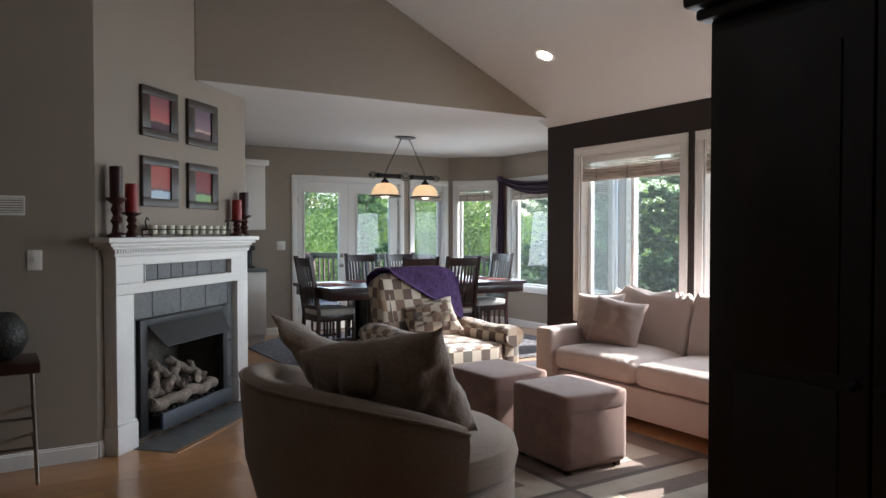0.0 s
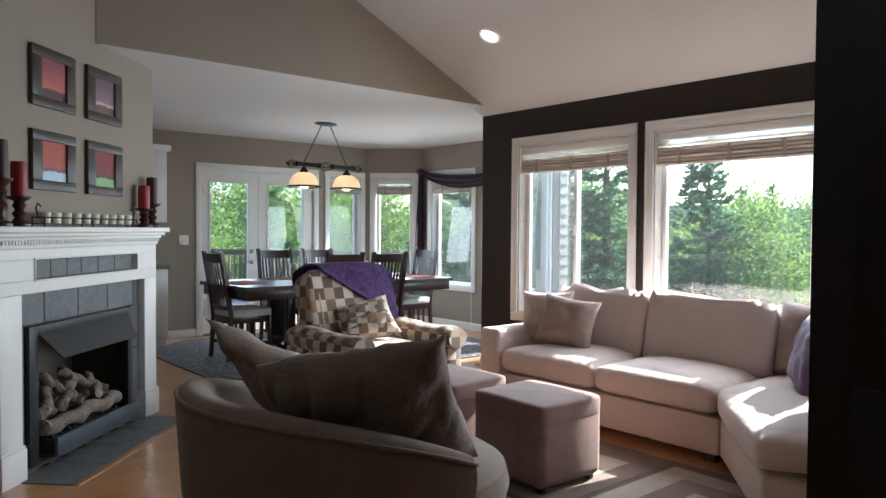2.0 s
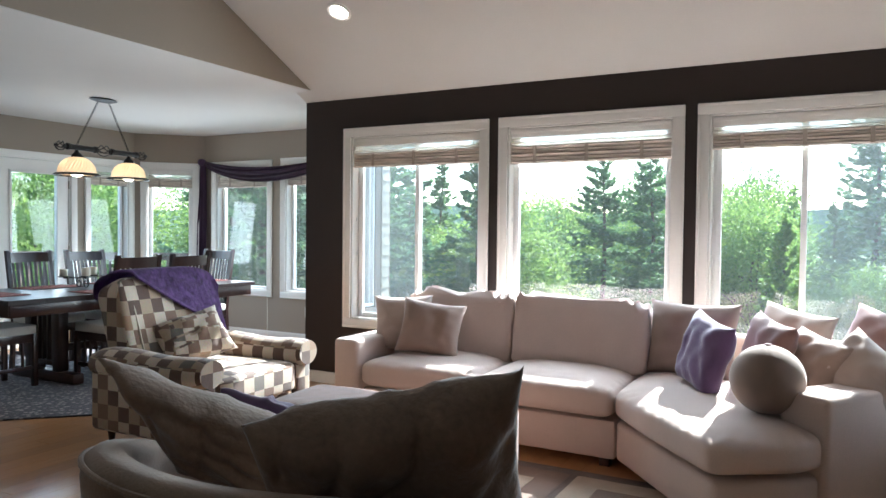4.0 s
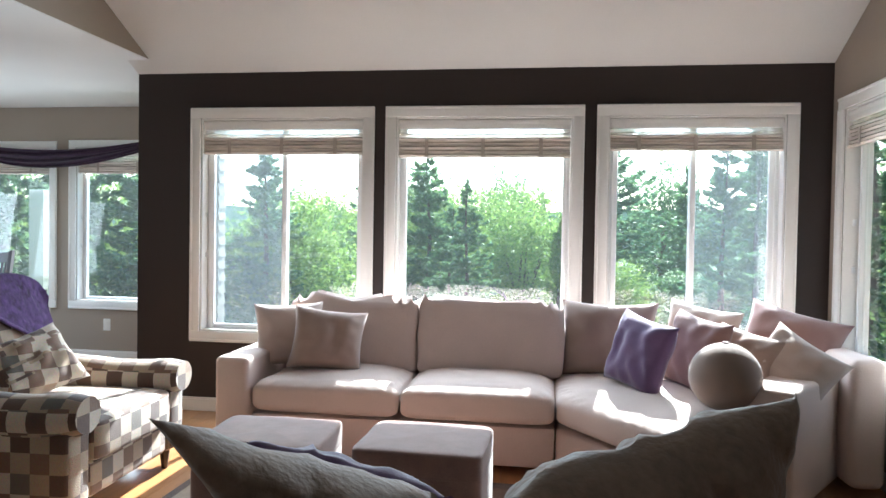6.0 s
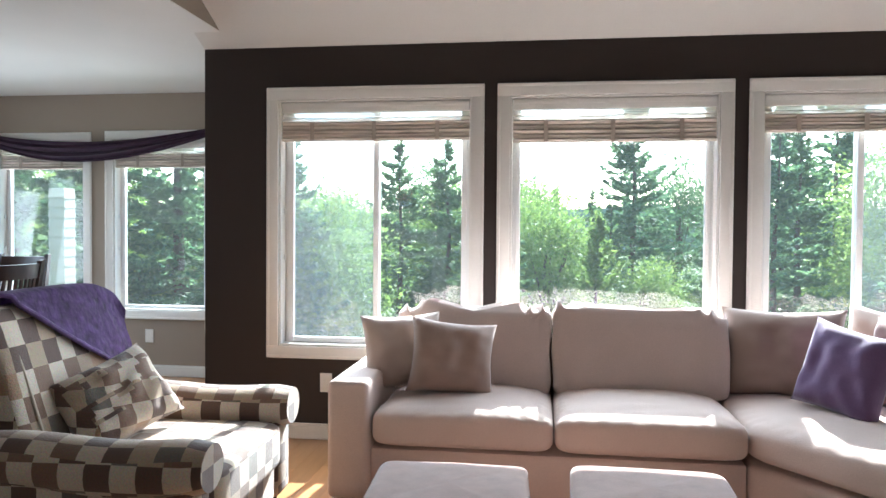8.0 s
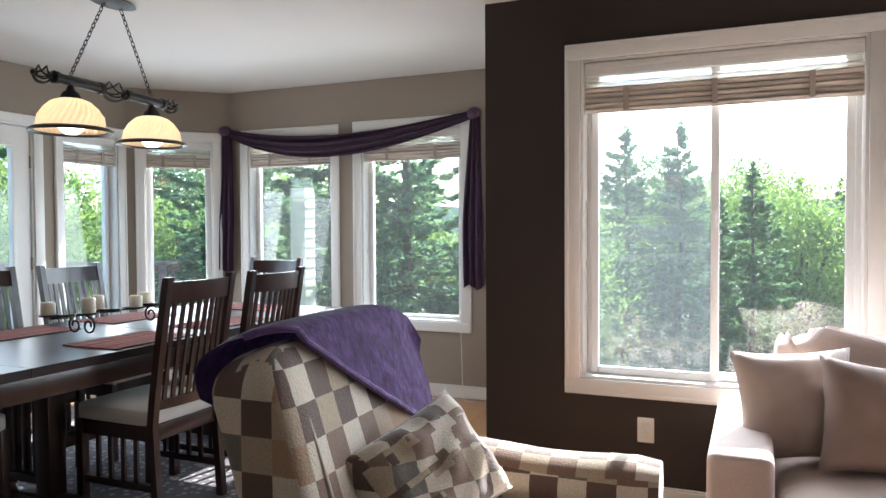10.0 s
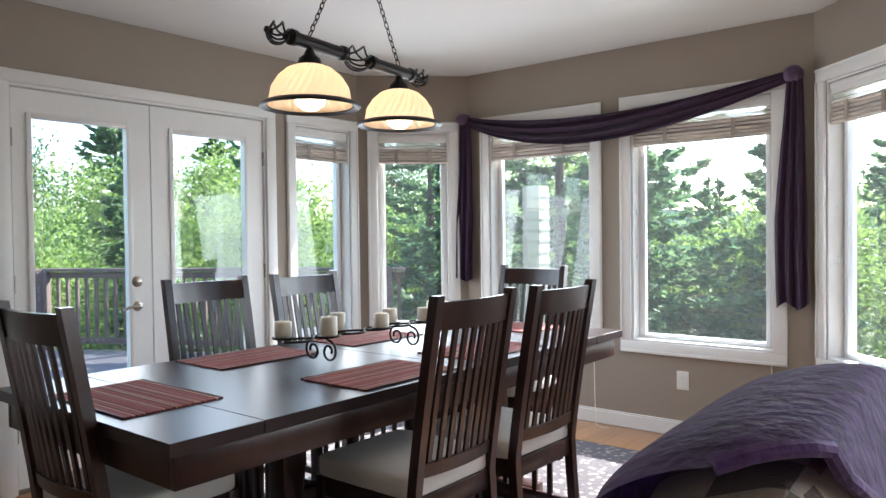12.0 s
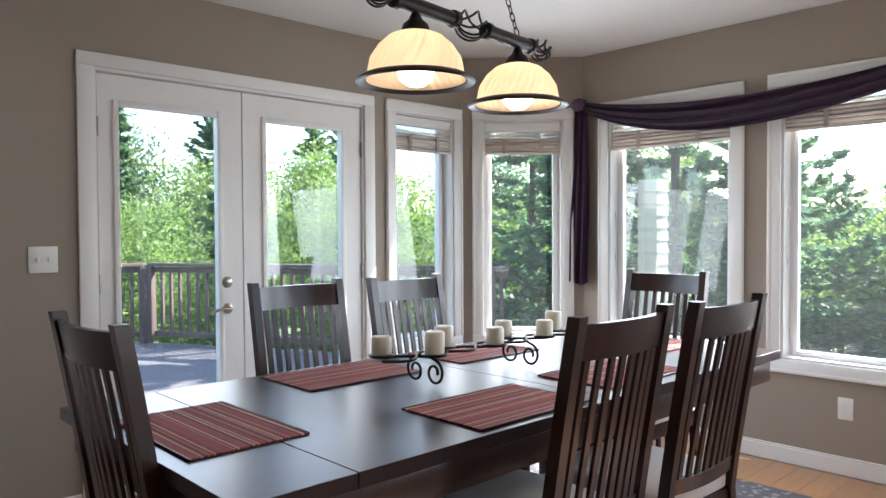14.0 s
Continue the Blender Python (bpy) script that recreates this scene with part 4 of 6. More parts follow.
box(bm, S0 + 0.26, -0.05, 1.03, S1 - 0.26, -0.0015, 1.15)
part("tile_backing", bm, GROUT, fp, smooth=False)


def tile(x0, z0, x1, z1, y):
    bm = bmesh.new()
    box(bm, x0 + 0.003, y - 0.012, z0 + 0.003, x1 - 0.003, y - 0.0002, z1 - 0.003, 0.002, 1)
    part("slate_tile", bm, SLATE, fp)


xs = [S0 + 0.166, 0.48, 0.80, 1.12, 1.44, S1 - 0.166]
for a, b in zip(xs, xs[1:]):
    tile(a, 0.792, b, 0.965, -0.03)
for z0, z1 in ((0.03, 0.21), (0.21, 0.50), (0.50, 0.792)):
    tile(S0 + 0.166, z0, 0.31, z1, -0.03)
    tile(1.41, z0, S1 - 0.166, z1, -0.03)
for a, b in zip((0.327, 0.51, 0.66, 0.80, 0.98, 1.17), (0.51, 0.66, 0.80, 0.98, 1.17, 1.393)):
    tile(a, 1.038, b, 1.142, -0.05)
# firebox
bm = bmesh.new()
for q in ((0.325, 0.03, 0.40, 0.785), (1.335, 0.03, 1.395, 0.785), (0.4005, 0.725, 1.3345, 0.785)):
    box(bm, q[0], -0.062, q[1], q[2], 0.02, q[3], 0.004)
part("firebox_frame", bm, BLACKM, fp)
bm = bmesh.new()
v = [bm.verts.new(p) for p in ((0.40, -0.06, 0.745), (1.335, -0.06, 0.745), (1.27, -0.16, 0.60), (0.47, -0.16, 0.60))]
bm.faces.new(v)
v2 = [bm.verts.new(p.co + Vector((0, 0.006, -0.004))) for p in v]
bm.faces.new(v2[::-1])
for i in range(4):
    bm.faces.new((v[i], v2[i], v2[(i + 1) % 4], v[(i + 1) % 4]))
part("hood", bm, BLACKM, fp, smooth=False)
bm = bmesh.new()
box(bm, 0.33, 0.36, 0.0, 1.39, 0.38, 0.79)
box(bm, 0.328, -0.03, 0.0, 0.34, 0.36, 0.79)
box(bm, 1.38, -0.03, 0.0, 1.392, 0.36, 0.79)
box(bm, 0.3405, -0.03, 0.0, 1.3795, 0.36, 0.05)
box(bm, 0.3405, -0.03, 0.77, 1.3795, 0.36, 0.79)
part("firebox_lining", bm, mat("firebrick", (0.10, 0.085, 0.07), 0.9, 0.4, 8, 0.5, 40), fp, smooth=False)
bm = bmesh.new()
box(bm, 0.46, -0.13, 0.05, 1.34, -0.105, 0.16, 0.006)
box(bm, 0.46, -0.1045, 0.05, 1.34, 0.05, 0.062)
part("lower_louvre", bm, mat("blue_grey_metal", (0.085, 0.095, 0.115), 0.45, 0.15, 10, 0.05, 60, metal=0.4), fp)
rnd = random.Random(5)
for x0, y0, z0, x1, y1, z1, r in ((0.46, -0.04, 0.20, 1.24, -0.03, 0.21, 0.040), (0.50, 0.14, 0.22, 1.2, 0.16, 0.24, 0.045), (0.50, -0.02, 0.27, 0.80, 0.16, 0.40, 0.036), (1.16, -0.02, 0.26, 0.92, 0.16, 0.42, 0.034), (0.66, -0.03, 0.28, 0.98, 0.12, 0.38, 0.032), (0.84, -0.04, 0.27, 0.70, 0.14, 0.44, 0.030), (1.02, -0.04, 0.27, 1.14, 0.12, 0.36, 0.030)):
    bm = bmesh.new()
    tube(bm, [Vector((x0, y0, z0)).lerp(Vector((x1, y1, z1)), k / 12) + Vector((0, 0.012 * math.sin(k * 1.1), 0.012 * math.cos(k * 1.7))) for k in range(13)], r, 14)
    for v in bm.verts:
        v.co += Vector((0, 1, 1)) * 0.014 * noise.noise(v.co * 22)
    part("gas_log", bm, LOG, fp, angle=80)
bm = bmesh.new()
box(bm, 0.48, -0.09, 0.063, 1.24, 0.22, 0.14, 0.01)
for k in range(160):
    c = Vector((0.48 + 0.76 * rnd.random(), -0.1 + 0.3 * rnd.random(), 0.145))
    r = bmesh.ops.create_icosphere(bm, subdivisions=1, radius=0.008 + 0.012 * rnd.random())
    bmesh.ops.translate(bm, vec=c, verts=r["verts"])
part("ember_bed", bm, mat("ember_gravel", (0.05, 0.045, 0.04), 0.9, 0.5, 20), fp, smooth=False)
# slate hearth let into the floor
he = thing("hearth", along(FP_A, FP_B), "grey slate hearth flush with the oak floor", "hearth", kind="structure")
for i in range(4):
    bm = bmesh.new()
    q0, q1 = 0.19 + 1.36 * i / 4, 0.19 + 1.36 * (i + 1) / 4
    box(bm, q0 + 0.002, -0.375, -0.01, q1 - 0.002, -0.064, 0.006, 0.002, 1)
    part("slate_tile", bm, SLATE, he)
bm = bmesh.new()
box(bm, 0.19, -0.415, -0.01, 1.55, -0.3765, 0.007, 0.002)
part("oak_border", bm, mat("oak_border_wood", (0.40, 0.20, 0.085), 0.35, 0.25, 4, 0.1, 40, coat=0.3), he)


# pictures: squares on the chimney wall
def art_mat(name, top, mid, low, line):
    m = bpy.data.materials.new(name)
    m.use_nodes = True
    n, l = m.node_tree.nodes, m.node_tree.links
    tc, sep, ramp, ns, add = n.new("ShaderNodeTexCoord"), n.new("ShaderNodeSeparateXYZ"), n.new("ShaderNodeValToRGB"), n.new("ShaderNodeTexNoise"), n.new("ShaderNodeMath")
    l.new(tc.outputs["Generated"], sep.inputs[0])
    ns.inputs["Scale"].default_value = 5
    l.new(tc.outputs["Generated"], ns.inputs["Vector"])
    add.operation = "MULTIPLY_ADD"
    add.inputs[1].default_value = 0.16
    l.new(ns.outputs["Fac"], add.inputs[0])
    l.new(sep.outputs["Z"], add.inputs[2])
    e = ramp.color_ramp.elements
    e[0].position, e[0].color = 0.16, (*low, 1)
    e[1].position, e[1].color = 0.95, (*top, 1)
    for p, c in ((0.30, low), (0.34, line), (0.42, mid)):
        k = e.new(p)
        k.color = (*c, 1)
    l.new(add.outputs[0], ramp.inputs[0])
    b = n["Principled BSDF"]
    l.new(ramp.outputs[0], b.inputs["Base Color"])
    b.inputs["Roughness"].default_value, b.inputs["Coat Weight"].default_value = 0.35, 0.6
    return m


FRAMEW = mat("dark_picture_frame", (0.055, 0.042, 0.034), 0.4, 0.2, 10, 0.1, 60)
arts = (("sunset_print", (0.30, 0.10, 0.12), (0.55, 0.13, 0.13), (0.10, 0.05, 0.07), (0.5, 0.2, 0.16)), ("dusk_print", (0.16, 0.11, 0.16), (0.30, 0.20, 0.24), (0.14, 0.09, 0.10), (0.75, 0.55, 0.45)),
        ("red_sky_print", (0.50, 0.10, 0.08), (0.42, 0.09, 0.07), (0.55, 0.70, 0.85), (0.12, 0.06, 0.07)), ("red_field_print", (0.28, 0.05, 0.06), (0.22, 0.03, 0.04), (0.30, 0.50, 0.20), (0.06, 0.03, 0.04)))
for i, (nm, *cols) in enumerate(arts):
    col, row = i % 2, i // 2
    xc, zc = 0.62 + 0.525 * col, (2.145, 1.685)[row]
    pf = thing("framed_picture", along(FP_A, FP_B) @ pose(xc, -0.001, zc), ("small square sunset print in a dark frame", "small square dusk landscape print in a dark frame", "small square red sky print in a dark frame", "small square red field print in a dark frame")[i], "picture", "pictures over the mantel")
    h = 0.20
    for q in ((-h, 0.11, h, 0.165), (-h, -0.165, h, -0.11), (-h, -0.11, -0.115, 0.11), (0.115, -0.11, h, 0.11)):
        bm = bmesh.new()
        box(bm, q[0], -0.025, q[1], q[2], 0.0, q[3], 0.004)
        part("frame_rail", bm, FRAMEW, pf)
    bm = bmesh.new()
    box(bm, -0.1145, -0.012, -0.1095, 0.1145, 0.0, 0.1095)
    part("print", bm, art_mat(nm, *cols), pf, smooth=False)


# mantel ornaments
def candle_stand(x, y, h, ch, wax, label):
    c = thing("candle_holder", along(FP_A, FP_B) @ pose(x, y, 1.318), label, "candle holder", "mantel candle holders")
    bm = bmesh.new()
    lathe(bm, [(0.055, 0), (0.055, 0.015), (0.03, 0.03), (0.022, h * 0.3), (0.036, h * 0.42), (0.020, h * 0.55), (0.034, h * 0.7), (0.022, h * 0.82), (0.058, h * 0.95), (0.060, h), (0.0, h)], 24)
    part("stem", bm, MAHOG, c)
    bm = bmesh.new()
    lathe(bm, [(0.0, h + 0.0005), (0.038, h + 0.0005), (0.038, h + ch - 0.005), (0.030, h + ch), (0.0, h + ch - 0.012)], 24)
    part("candle", bm, wax, c, "pillar candle")


candle_stand(0.10, -0.068, 0.24, 0.19, WAXDARK, "carved mahogany holder with a plum pillar candle")
candle_stand(0.245, -0.066, 0.155, 0.18, WAXRED, "carved mahogany holder with a red pillar candle")
candle_stand(1.545, -0.068, 0.13, 0.16, WAXRED, "short carved mahogany holder with a red candle")
candle_stand(1.665, -0.066, 0.17, 0.185, WAXDARK, "carved mahogany holder with a dark candle")
vr = thing("votive_rack", along(FP_A, FP_B) @ pose(0.40, -0.066, 1.318), "black iron rack holding a row of white votive candles", "candle rack")
bm = bmesh.new()
for y in (-0.035, 0.035):
    tube(bm, [(0, y, 0.05), (0.985, y, 0.05)], 0.004)
for x in (0.0, 0.46, 0.985):
    for y in (-0.035, 0.035):
        tube(bm, [(x, y, 0.0), (x, y, 0.055)], 0.004)
for x, s in ((0.0, -1), (0.985, 1)):
    tube(bm, [(x, 0, 0.05), (x + s * 0.02, 0, 0.10), (x + s * 0.005, 0, 0.125), (x - s * 0.02, 0, 0.11)], 0.005)
    tube(bm, [(x, -0.035, 0.05), (x, 0.035, 0.05)], 0.004)
box(bm, 0.0, -0.035, 0.014, 0.985, 0.035, 0.018)
part("rack", bm, IRON, vr)
for i in range(10):
    bm = bmesh.new()
    lathe(bm, [(0.0, 0.0185), (0.024, 0.0185), (0.030, 0.078), (0.026, 0.078), (0.024, 0.066), (0.0, 0.066)], 16, (0.06 + 0.096 * i, 0, 0))
    part("votive", bm, WAXCREAM, vr)


# plates, vents and sockets
def plate(at, turn, wide, label, kind2="toggle", n=1):
    p = thing("wall_plate", pose(*at, 0, 0, turn), label, "wall plate")
    bm = bmesh.new()
    box(bm, -wide / 2, -0.006, -0.058, wide / 2, -0.0003, 0.058, 0.003)
    part("cover", bm, PLASTIC, p)
    for i in range(n):
        x = (i - (n - 1) / 2) * 0.046
        if kind2 == "toggle":
            bm = bmesh.new()
            box(bm, x - 0.005, -0.016, -0.010, x + 0.005, -0.0055, 0.012, 0.002)
            part("toggle", bm, PLASTIC, p)
        else:
            for z in (-0.02, 0.02):
                bm = bmesh.new()
                box(bm, x - 0.014, -0.008, z - 0.014, x + 0.014, -0.0055, z + 0.014, 0.004)
                part("socket", bm, PLASTIC, p)


plate((0.85, -4.566, 1.19), 90, 0.075, "white light switch plate on the taupe wall")
plate((XD, -1.546, 1.171), 90, 0.118, "white double light switch plate by the french doors", "toggle", 2)
plate((0.713, 0, 0.351), 0, 0.075, "white socket plate on the dark brown wall", "socket")
plate((-1.38, YB, 0.35), 0, 0.075, "white socket plate on the taupe bay wall", "socket")
vt = thing("air_vent", pose(0.85, -4.70, 1.50, 0, 0, 90), "white louvred air vent on the taupe wall", "vent")
bm = bmesh.new()
for q in ((-0.09, -0.055, 0.09, -0.042), (-0.09, 0.042, 0.09, 0.055), (-0.09, -0.042, -0.078, 0.042), (0.078, -0.042, 0.09, 0.042)):
    box(bm, q[0], -0.008, q[1], q[2], -0.0003, q[3], 0.002)
part("frame", bm, PLASTIC, vt)
for k in range(6):
    bm = bmesh.new()
    box(bm, -0.078, -0.006, -0.038 + 0.014 * k, 0.078, -0.001, -0.030 + 0.014 * k)
    part("slat", bm, PLASTIC, vt, smooth=False)

# recessed lamp in the slope
cl = thing("ceiling_light", pose(0.93, -0.878, EAVE + SLOPE * 0.878 - 0.001, -math.degrees(math.atan(SLOPE)), 0, 0), "small white recessed ceiling light, switched on", "ceiling light")
bm = bmesh.new()
lathe(bm, [(0.060, -0.001), (0.085, -0.001), (0.088, -0.008), (0.080, -0.016), (0.060, -0.010), (0.060, -0.001)], 32, caps=False)
part("trim_ring", bm, TRIM, cl)
bm = bmesh.new()
lathe(bm, [(0.0, -0.004), (0.058, -0.004), (0.056, -0.012), (0.0, -0.018)], 24)
part("bulb", bm, glow("warm_bulb", (1.0, 0.9, 0.75), 9.0), cl)

# bar stool with a carved vase by the switch
st = thing("console_stool", pose(1.00, -4.78, 0), "dark wooden topped stool on slim metal legs", "stool")
bm = bmesh.new()
box(bm, -0.20, -0.22, 0.60, 0.20, 0.22, 0.66, 0.01)
part("top", bm, DARKWOOD, st)
for a in (-1, 1):
    for b in (-1, 1):
        bm = bmesh.new()
        tube(bm, [(a * 0.16, b * 0.18, 0.60), (a * 0.18, b * 0.20, 0.0)], 0.011, 10)
        part("leg", bm, STEEL, st)
for z in (0.20, 0.36):
    for b in (-1, 1):
        bm = bmesh.new()
        tube(bm, [(-0.175, b * 0.19, z), (0.175, b * 0.19, z)], 0.008)
        tube(bm, [(b * 0.175, -0.19, z), (b * 0.175, 0.19, z)], 0.008)
        part("stretcher", bm, STEEL, st)
vs = thing("vase", pose(1.00, -4.74, 0.66), "dark speckled round vase on the stool", "vase")
bm = bmesh.new()
lathe(bm, [(0.05, 0), (0.10, 0.03), (0.135, 0.10), (0.13, 0.17), (0.09, 0.23), (0.07, 0.25), (0.055, 0.25), (0.0, 0.2)], 32)
part("body", bm, mat("speckled_clay", (0.02, 0.018, 0.016), 0.5, 0.7, 30, 0.8, 60, dist=0.01), vs)


# ---- dining room ----
# french doors in the west wall: x from the south jamb, y outwards
fd = thing("door_1", along((XD, DOOR[0]), (XD, DOOR[1])), "white french doors with full glass, closed", "french doors", kind="structure")
DL = DOOR[1] - DOOR[0]
for nm, q in (("casing_head", (0, 2.05, DL, 2.113)), ("casing_side", (0, 0, 0.075, 2.05)), ("casing_side", (DL - 0.075, 0, DL, 2.05))):
    bm = bmesh.new()
    box(bm, q[0], -0.018, q[1], q[2], -0.001, q[3], 0.004)
    part(nm, bm, TRIM, fd)
bm = bmesh.new()
box(bm, 0.071, 0.0, 0.0, 0.087, 0.15, 2.05)
box(bm, DL - 0.087, 0.0, 0.0, DL - 0.071, 0.15, 2.05)
box(bm, 0.0875, 0.0, 2.035, DL - 0.0875, 0.15, 2.054)
part("door_frame", bm, TRIM, fd, smooth=False)
bm = bmesh.new()
box(bm, 0.0875, 0.0, -0.01, DL - 0.0875, 0.15, 0.02, 0.004)
part("threshold", bm, mat("threshold_metal", (0.35, 0.31, 0.26), 0.4, metal=0.8), fd)
mid = -0.577 - DOOR[0]
for x0, x1, g0, g1, hinge in ((0.094, mid - 0.004, 0.185, 0.685, -1), (mid + 0.004, DL - 0.094, 0.96, 1.465, 1)):
    bm = bmesh.new()
    for q in ((x0, 0.022, g0, 2.026), (g1, 0.022, x1, 2.026), (g0, 1.885, g1, 2.026), (g0, 0.022, g1, 0.27)):
        box(bm, q[0], 0.012, q[1], q[2], 0.056, q[3])
    leaf = part("door_leaf", bm, TRIM, fd, smooth=False)
    bm = bmesh.new()
    b = 0.024
    for q in ((g0 - b, 0.27 - b, g0 + 0.004, 1.885 + b), (g1 - 0.004, 0.27 - b, g1 + b, 1.885 + b), (g0 + 0.004, 1.881, g1 - 0.004, 1.885 + b), (g0 + 0.004, 0.27 - b, g1 - 0.004, 0.274)):
        box(bm, q[0], 0.002, q[1], q[2], 0.013, q[3], 0.004)
    part("glazing_bead", bm, TRIM, leaf)
    bm = bmesh.new()
    box(bm, g0, 0.031, 0.27, g1, 0.037, 1.885)
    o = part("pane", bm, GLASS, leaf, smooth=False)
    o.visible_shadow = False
    for z in (0.3, 1.05, 1.78):
        bm = bmesh.new()
        xh = x0 - 0.004 if hinge < 0 else x1 + 0.004
        tube(bm, [(xh, 0.006, z - 0.045), (xh, 0.006, z + 0.045)], 0.007, 10)
        part("hinge", bm, STEEL, leaf)
    if hinge < 0:
        bm = bmesh.new()
        bm2 = bmesh.new()
        lathe(bm, [(0.030, 0), (0.030, 0.010), (0.022, 0.016), (0.0, 0.018)], 20)
        bm.transform(pose(0.725, 0.012, 1.026, 90))
        part("deadbolt", bm, STEEL, leaf)
        lathe(bm2, [(0.028, 0), (0.028, 0.012), (0.012, 0.018), (0.012, 0.045), (0.0, 0.047)], 20)
        bm2.transform(pose(0.725, 0.012, 0.888, 90))
        tube(bm2, [(0.725, -0.032, 0.888), (0.69, -0.038, 0.893), (0.65, -0.036, 0.886), (0.625, -0.036, 0.876)], 0.008, 10)
        part("lever_handle", bm2, STEEL, leaf)
sky_lamp("sky_light", (XD + 0.14, -0.95, 1.15), (1, 0, -0.15), 0.5, 1.0, LAMP * 0.26)
sky_lamp("sky_light", (XD + 0.14, -0.18, 1.15), (1, 0, -0.15), 0.5, 1.0, LAMP * 0.26)

# octagonal dark rug
def speckle():
    m = mat("pebble_pile", (0.05, 0.042, 0.05), 0.95, 0.3, 5, 0.6, 160, sheen=0.2)
    n, l = m.node_tree.nodes, m.node_tree.links
    b = n["Principled BSDF"]
    tc, vo, ramp = n.new("ShaderNodeTexCoord"), n.new("ShaderNodeTexVoronoi"), n.new("ShaderNodeValToRGB")
    vo.inputs["Scale"].default_value = 24
    l.new(tc.outputs["Object"], vo.inputs["Vector"])
    e = ramp.color_ramp.elements
    e[0].position, e[0].color = 0.22, (0.27, 0.22, 0.21, 1)
    e[1].position, e[1].color = 0.42, (0.035, 0.028, 0.036, 1)
    l.new(vo.outputs["Distance"], ramp.inputs[0])
    l.new(ramp.outputs[0], b.inputs["Base Color"])
    return m


rug2 = thing("dining_rug", pose(-1.94, -0.55, 0), "dark plum octagonal rug with pale pebble pattern under the table", "rug")
bm = bmesh.new()
hx, hy, c = 1.45, 1.72, 0.62
prism(bm, [(-hx + c, -hy), (hx - c, -hy), (hx, -hy + c), (hx, hy - c), (hx - c, hy), (-hx + c, hy), (-hx, hy - c), (-hx, -hy + c)], 0.001, 0.011, 0.003)
part("rug_sheet", bm, speckle(), rug2)

# table
TX0, TX1, TY0, TY1, TZ = -2.49, -1.375, -1.80, 0.775, 0.76
tb = thing("dining_table", pose(-1.93, -0.51, 0.011), "dark stained wooden dining table with a satin top", "table")
for y0, y1 in ((TY0, -1.512), (-1.510, -0.513), (-0.511, 0.485), (0.487, TY1)):
    bm = bmesh.new()
    box(bm, TX0, y0, TZ - 0.038, TX1, y1, TZ, 0.0015, 1)
    wpart("top_leaf", bm, TABLEWOOD, tb)
for q in ((TX0 + 0.03, TY0 + 0.03, TX0 + 0.055, TY1 - 0.03), (TX1 - 0.055, TY0 + 0.03, TX1 - 0.03, TY1 - 0.03), (TX0 + 0.0555, TY0 + 0.03, TX1 - 0.0555, TY0 + 0.055), (TX0 + 0.0555, TY1 - 0.055, TX1 - 0.0555, TY1 - 0.03)):
    bm = bmesh.new()
    box(bm, q[0], q[1], TZ - 0.135, q[2], q[3], TZ - 0.0385, 0.003)
    wpart("apron", bm, DARKWOOD, tb)
for yc in (-1.15, 0.13):
    for x in (-2.12, -1.74):
        bm = bmesh.new()
        box(bm, x - 0.045, yc - 0.045, 0.10, x + 0.045, yc + 0.045, TZ - 0.0385, 0.006)
        wpart("pedestal_post", bm, DARKWOOD, tb)
    for k in range(4):
        x = -2.03 + 0.067 * k
        bm = bmesh.new()
        box(bm, x - 0.012, yc - 0.015, 0.18, x + 0.012, yc + 0.015, TZ - 0.14, 0.002)
        wpart("slat", bm, DARKWOOD, tb)
    bm = bmesh.new()
    box(bm, -2.36, yc - 0.05, 0.011, -1.50, yc + 0.05, 0.0995, 0.012)
    wpart("foot_rail", bm, DARKWOOD, tb)
    bm = bmesh.new()
    box(bm, -2.0745, yc - 0.025, 0.14, -1.7855, yc + 0.025, 0.1795, 0.004)
    wpart("cross_rail", bm, DARKWOOD, tb)
    bm = bmesh.new()
    box(bm, -2.0745, yc - 0.025, TZ - 0.1395, -1.7855, yc + 0.025, TZ - 0.09, 0.004)
    wpart("cross_rail", bm, DARKWOOD, tb)
bm = bmesh.new()
box(bm, -1.965, -1.10, 0.23, -1.895, 0.08, 0.29, 0.006)
wpart("stretcher", bm, DARKWOOD, tb)


